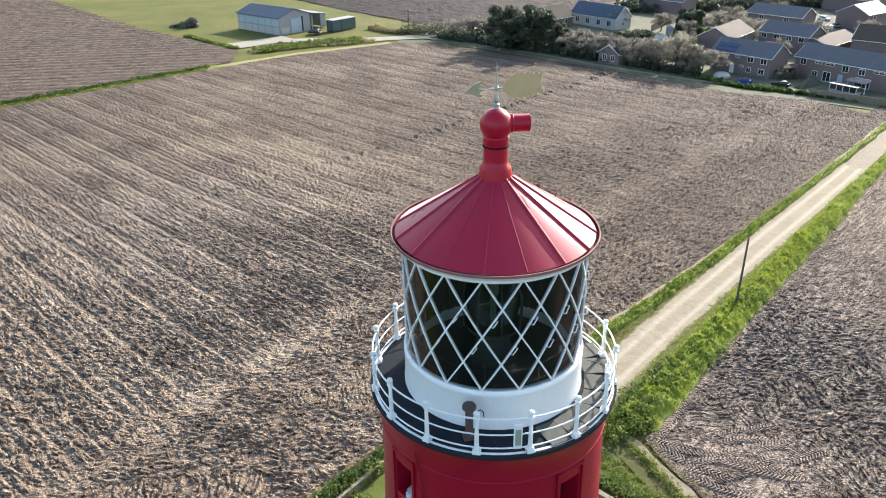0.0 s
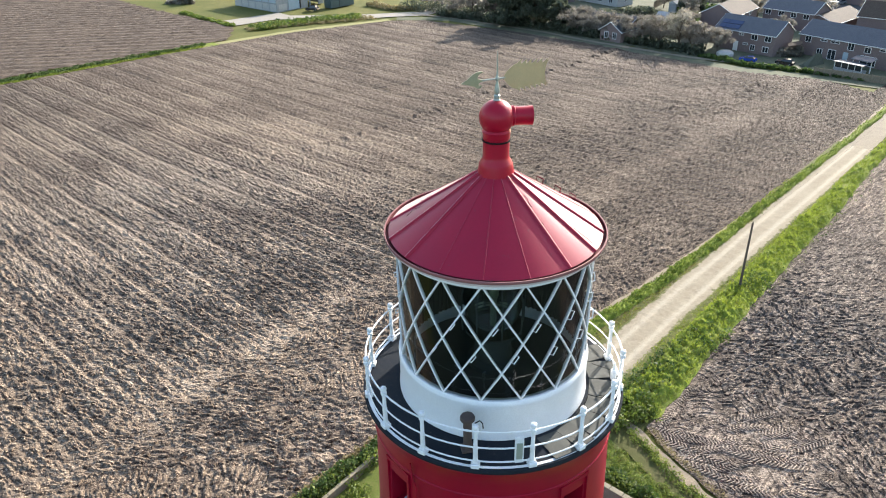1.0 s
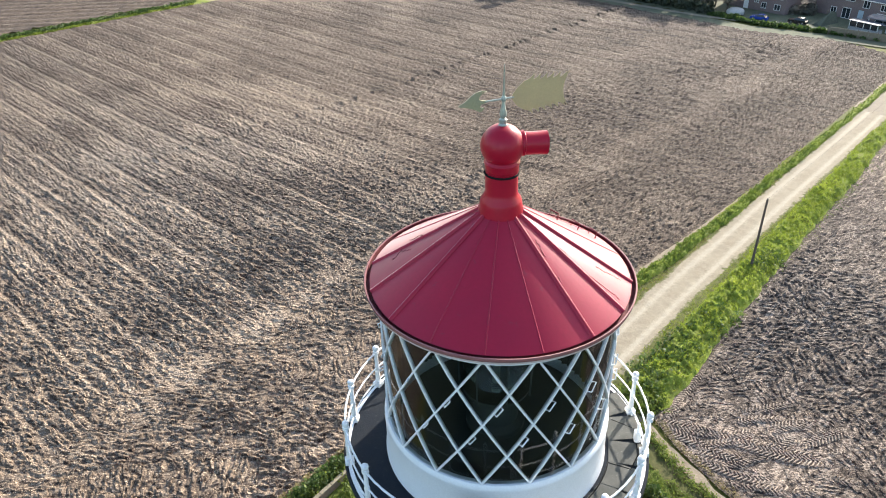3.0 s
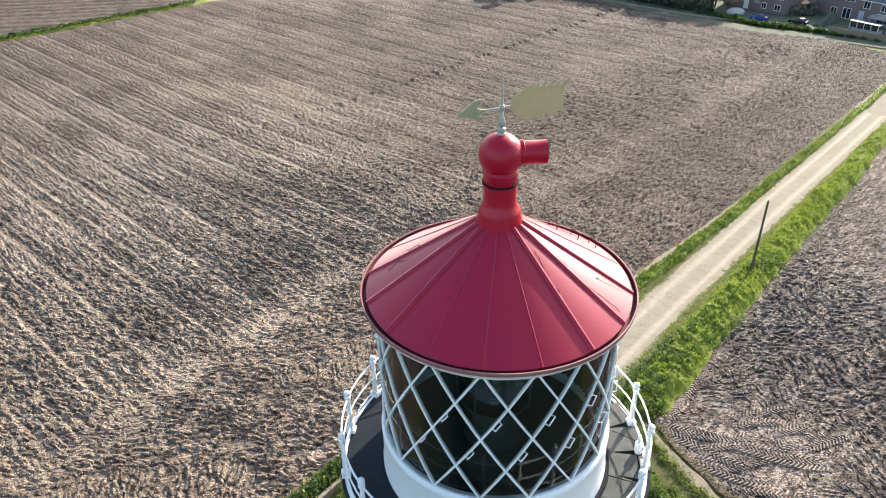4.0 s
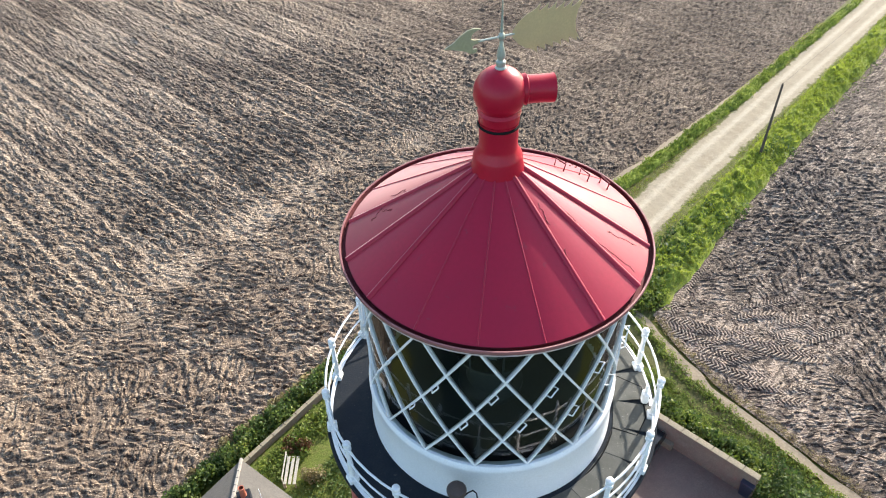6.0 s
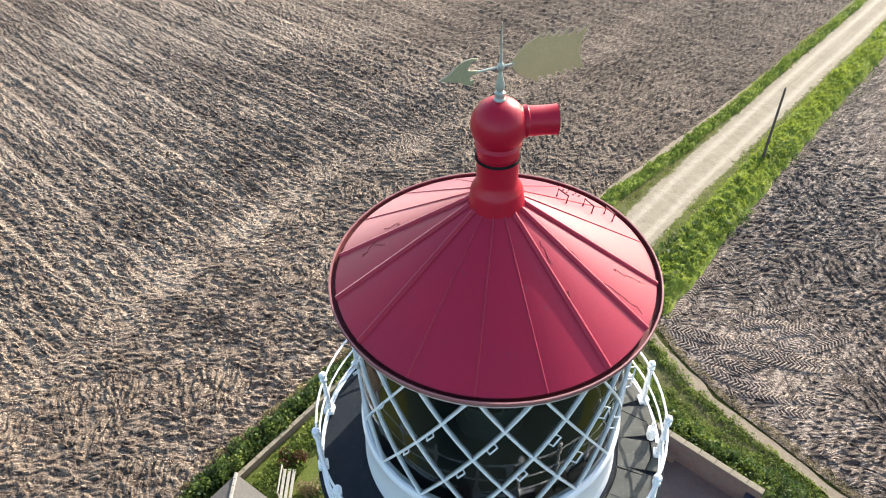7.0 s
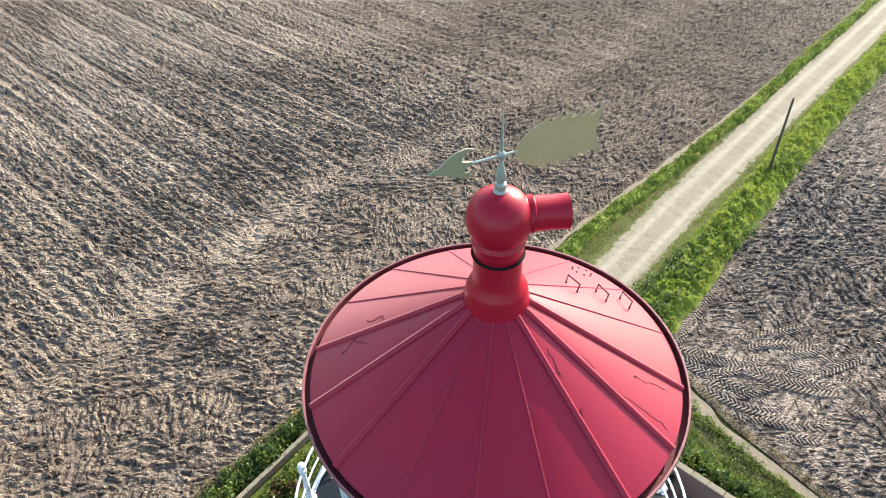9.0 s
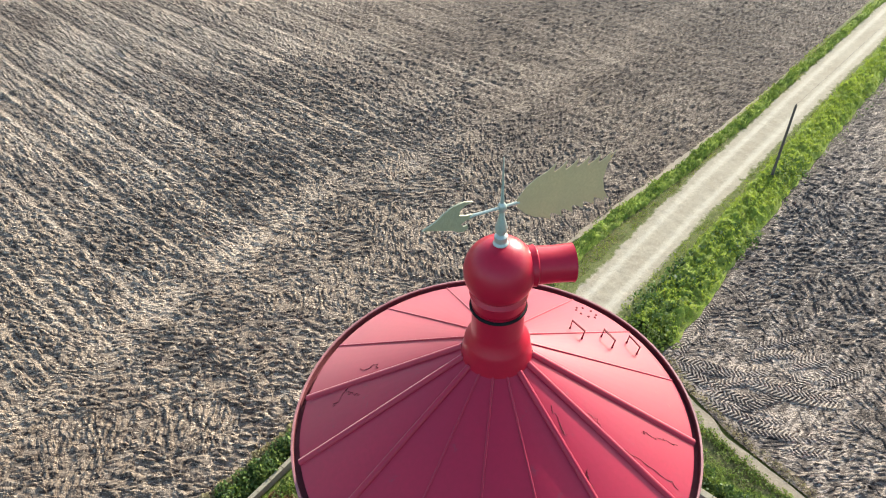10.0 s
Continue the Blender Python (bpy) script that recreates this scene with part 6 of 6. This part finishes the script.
for x, y, rz, w, d, h, mat_, words in ((50.5, 147.5, 40, 2.2, 1.6, 1.9, WOOD, "brown wooden garden shed"), (66.5, 150.2, -50, 2.0, 1.5, 1.8, WALL_WHITE, "small white garden shed"), (79.5, 140.5, -52, 2.4, 1.8, 1.9, WOOD, "brown wooden garden shed"), (53.5, 171.5, 35, 2.6, 2.0, 2.0, METAL_GREY, "grey metal garden shed"), (90.5, 156.0, -45, 2.4, 1.8, 2.0, METAL_GREY, "grey metal garden shed"), (47.0, 158.5, -40, 2.2, 1.8, 1.9, WALL_WHITE, "small white garden shed")):
    hut = thing("garden_shed", x, y, gz(x, y), rz, words, "shed", "garden sheds")
    part("wall", box(w, d, h, 0, 0, -0.1), mat_, hut, smooth=0)
    part("roof", ([(-w / 2 - 0.1, -d / 2 - 0.1, h - 0.12), (w / 2 + 0.1, -d / 2 - 0.1, h - 0.12), (w / 2 + 0.1, 0, h + 0.5), (-w / 2 - 0.1, 0, h + 0.5), (-w / 2 - 0.1, d / 2 + 0.1, h - 0.12), (w / 2 + 0.1, d / 2 + 0.1, h - 0.12)], [(0, 1, 2, 3), (3, 2, 5, 4), (0, 3, 4), (1, 5, 2), (0, 4, 5, 1)]), TILE_DARK if mat_ is WOOD else WALL_WHITE, hut, smooth=0)
for x0, y0, x1, y1 in ((47, 141, 56, 152), (63, 141, 69, 149), (76, 163, 88, 176), (58, 162, 66, 172)):
    strip("garden_path", [(x0, y0), (x1, y1)], 1.1, CONCRETE, 0.04, "pale garden path between the houses", "path", 1.0)
car("car", 52.6, 125.9, -38, BLUEPAINT, "blue hatchback parked before the terrace", size=0.66)
car("car", 57.9, 123.4, -42, BLACKPAINT, "dark estate car with pale roof rack parked before the terrace", size=0.7)
for x, y, r, p_, words in ((88, 172.5, 20, WHITEPAINT, "white car in the estate parking area"), (91, 176.5, 25, WHITEPAINT, "white car in the estate parking area"), (94.5, 179.5, 25, SILVER, "silver car in the estate parking area"), (90, 181.5, 200, SILVER, "silver car in the estate parking area"), (97, 190, 120, WHITEPAINT, "white van-like car in the estate parking area"), (107, 190, 130, BLACKPAINT, "dark car in the estate parking area"), (86, 166, 30, WHITEPAINT, "white car in the estate parking area")):
    car("car", x, y, r, p_, words, size=0.72)
tarp = thing("covered_trailer", 49.9, 129.4, gz(49.9, 129.4), -40, "low trailer under a crumpled white cover", "trailer")
part("cover", lathe([(1.5, 0.25), (1.45, 0.7), (1.1, 1.0), (0.5, 1.15), (0.0, 1.05)], 9), WALL_WHITE, tarp)
part("bed", box(2.6, 1.5, 0.2, 0, 0, 0.12, 0.02), TYRE, tarp)
for k in range(14):
    x, y = 60.5 + 1.1 * k, 117.0 - 0.82 * k
    p_ = part("fence_panel", join(box(1.3, 0.05, 1.1, 0, 0, 0), box(0.09, 0.09, 1.25, -0.66, 0, 0)), WOOD)
    p_.matrix_basis = pose(x, y, gz(x, y), 0, 0, -36.7)
    tagged(p_, "weathered wooden garden fence panel", "fence panel", "garden fence before the terrace")
for k in range(10):
    x, y = 50 + 1.0 * k, 176 + 1.5 * k
    p_ = part("fence_panel", join(box(1.75, 0.05, 1.5, 0, 0, 0), box(0.09, 0.09, 1.6, -0.88, 0, 0)), WOOD)
    p_.matrix_basis = pose(x, y, gz(x, y), 0, 0, 56)
    tagged(p_, "wooden boundary fence panel by the gardens", "fence panel", "boundary fence of the gardens")

ruin = thing("collapsed_shed", 61.3, 129.4, gz(61.3, 129.4), -20, "collapsed garden shed with a pale roof sheet on brown rubble", "shed")
part("rubble", leaf_mesh("rubble", clump_points(900, [(-1.2, 0, 0.5, 1.5, 1.2, 0.9), (0.6, 0.2, 0.8, 1.4, 1.2, 1.1)], 0.5), 0.45, TWIG, 1.6), TWIG, ruin, "brown rubble and branches")
part("roof_sheet", ([(-0.6, -1.0, 1.9), (1.6, -0.8, 2.3), (1.5, 0.9, 2.6), (-0.7, 0.8, 2.1), (-0.6, -1.0, 1.84), (1.6, -0.8, 2.24), (1.5, 0.9, 2.54), (-0.7, 0.8, 2.04)], [(0, 1, 2, 3), (7, 6, 5, 4), (0, 4, 5, 1), (1, 5, 6, 2), (2, 6, 7, 3), (3, 7, 4, 0)]), TILE_TAN, ruin, "pale tan roof sheet", smooth=0)
part("side_panel", box(0.06, 1.6, 1.9, 1.6, 0.0, 0.0), WOOD, ruin, smooth=0)
net = thing("netted_frame", 62.2, 123.2, gz(62.2, 123.2), 31, "low garden frame under a draped green net", "garden frame")
part("net", ([(-2.6, -0.9, 0), (2.4, -0.8, 0), (2.5, 0.9, 0), (-2.5, 0.8, 0), (-2.2, 0, 0.6), (-0.8, 0.05, 1.1), (1.0, 0, 1.9), (2.2, -0.05, 1.6)], [(0, 1, 7, 6), (0, 6, 5, 4), (2, 3, 4, 5), (2, 5, 6, 7), (0, 4, 3), (1, 2, 7)]), NET, net, smooth=0)
part("ridge_pole", tube([(0, 0, 0), (0, 0, 2.2)], 0.05, 6), WOOD, net)
cons = thing("conservatory", 66.3, 118.6, gz(66.3, 118.6), -55.4, "low white-framed glazed lean-to by the terrace", "conservatory")
part("dwarf_wall", box(4.6, 1.6, 0.55, 0, 0, 0, 0.03), METAL_GREY, cons, "low pale rendered wall")
for k in range(5):
    part("mullion", box(0.08, 0.08, 0.85, -2.2 + 1.1 * k, -0.7, 0.55), FRAME, cons, smooth=0)
for k in range(4):
    part("pane", box(1.0, 0.03, 0.8, -1.65 + 1.1 * k, -0.7, 0.58), DARKPANE, cons, smooth=0)
part("roof", box(4.8, 1.8, 0.1, 0, 0, 1.4, 0.02), TILE_DARK, cons)

# ---- the barn ----
barn = thing("barn", -39.4, 181.9, gz(-39.4, 181.9), -40, "grey sheet-clad barn with dark roof and pale doors", "barn")
BL, BD, BE, BRG = 7.75, 4.6, 3.9, 5.4
bv = [(a * BL, b * BD, z) for z in (-0.3, BE) for a, b in ((-1, -1), (1, -1), (1, 1), (-1, 1))] + [(-BL, 0, BRG - 0.1), (BL, 0, BRG - 0.1)]
part("wall", (bv, [(0, 1, 5, 4), (2, 3, 7, 6), (1, 2, 6, 9, 5), (3, 0, 4, 8, 7)]), METAL_GREY, barn, smooth=0)
for b in (-1, 1):
    part("roof", ([(-BL - 0.3, b * (BD + 0.3), BE - 0.1), (BL + 0.3, b * (BD + 0.3), BE - 0.1), (BL + 0.3, 0, BRG), (-BL - 0.3, 0, BRG), (-BL - 0.3, b * (BD + 0.3), BE - 0.22), (BL + 0.3, b * (BD + 0.3), BE - 0.22), (BL + 0.3, 0, BRG - 0.12), (-BL - 0.3, 0, BRG - 0.12)], [(0, 1, 2, 3) if b < 0 else (3, 2, 1, 0), (7, 6, 5, 4), (0, 4, 5, 1), (1, 5, 6, 2), (3, 7, 4, 0)]), TILE_BLUE, barn, "dark blue-grey sheet roof", smooth=0)
for i in range(6):
    part("panel", box(2.2, 0.05, 1.5, -BL + 1.4 + 2.55 * i, -BD - 0.03, 0.1), WALL_WHITE, barn, "pale lower cladding panel", smooth=0)
    part("panel", box(2.3, 0.05, 1.5, -BL + 1.4 + 2.55 * i, -BD - 0.03, 1.9), DOOR_BLUE, barn, "weathered upper cladding panel", smooth=0)
part("door", box(0.08, 3.2, 3.2, BL + 0.05, 0.4, 0.0), DOOR_BLUE, barn, "large pale blue sliding door", smooth=0)
part("panel", box(0.06, 2.2, 1.4, BL + 0.04, -2.9, 0.1), WALL_WHITE, barn, smooth=0)
part("door_post", box(0.2, 0.25, 3.4, BL + 0.1, 2.2, 0.0), TYRE, barn, smooth=0)
part("lean_to", join(box(9, 0.2, 3.2, BL - 4.5, 9.4, 0), box(0.25, 0.25, 3.2, BL, 5.2, 0), box(0.2, 1.6, 3.2, BL, 8.6, 0)), METAL_GREY, barn, "open-fronted side bay", smooth=0)
part("lean_to_roof", ([(-1.5, 4.5, 3.9), (BL + 0.3, 4.5, 3.9), (BL + 0.3, 9.7, 3.2), (-1.5, 9.7, 3.2), (-1.5, 4.5, 3.75), (BL + 0.3, 4.5, 3.75), (BL + 0.3, 9.7, 3.05), (-1.5, 9.7, 3.05)], [(0, 1, 2, 3), (7, 6, 5, 4), (1, 0, 4, 5), (2, 1, 5, 6), (3, 2, 6, 7)]), METAL_GREY, barn, smooth=0)
car("car", -28.6, 174.9, -20, BLACKPAINT, "dark pick-up parked in front of the barn", 1.7, size=0.75)
cont = thing("container", -23.2, 180.8, gz(-23.2, 180.8), 47, "dark blue-green container with pale roof edge", "container")
part("body", box(7.0, 2.5, 2.5, 0, 0, 0.05, 0.03), CONTAINER, cont)
part("roof_sheet", box(7.1, 2.6, 0.08, 0, 0, 2.57, 0.01), WALL_WHITE, cont)
part("door_bar", box(0.06, 0.06, 2.3, -1.0, -1.29, 0.15), TYRE, cont)
heap = new("straw_heap", leaf_mesh("straw_heap", clump_points(2500, [(-62, 186, 0.6, 1.8, 1.2, 1.2), (-60.2, 185.6, 0.8, 1.6, 1.2, 1.9), (-64.5, 186, 0.4, 1.4, 1.0, 0.8)], 0.5), 0.4, TWIG))
tagged(heap, "grey brown heap of brushwood on the meadow", "heap", kind="stuff")
lp = thing("telegraph_pole", -7.0, 177.0, gz(-7, 177), 0, "dark wooden pole at the lane bend", "pole")
part("shaft", tube([(0, 0, -0.2), (0, 0, 5.0)], [0.13, 0.1], 8), TARRED, lp)
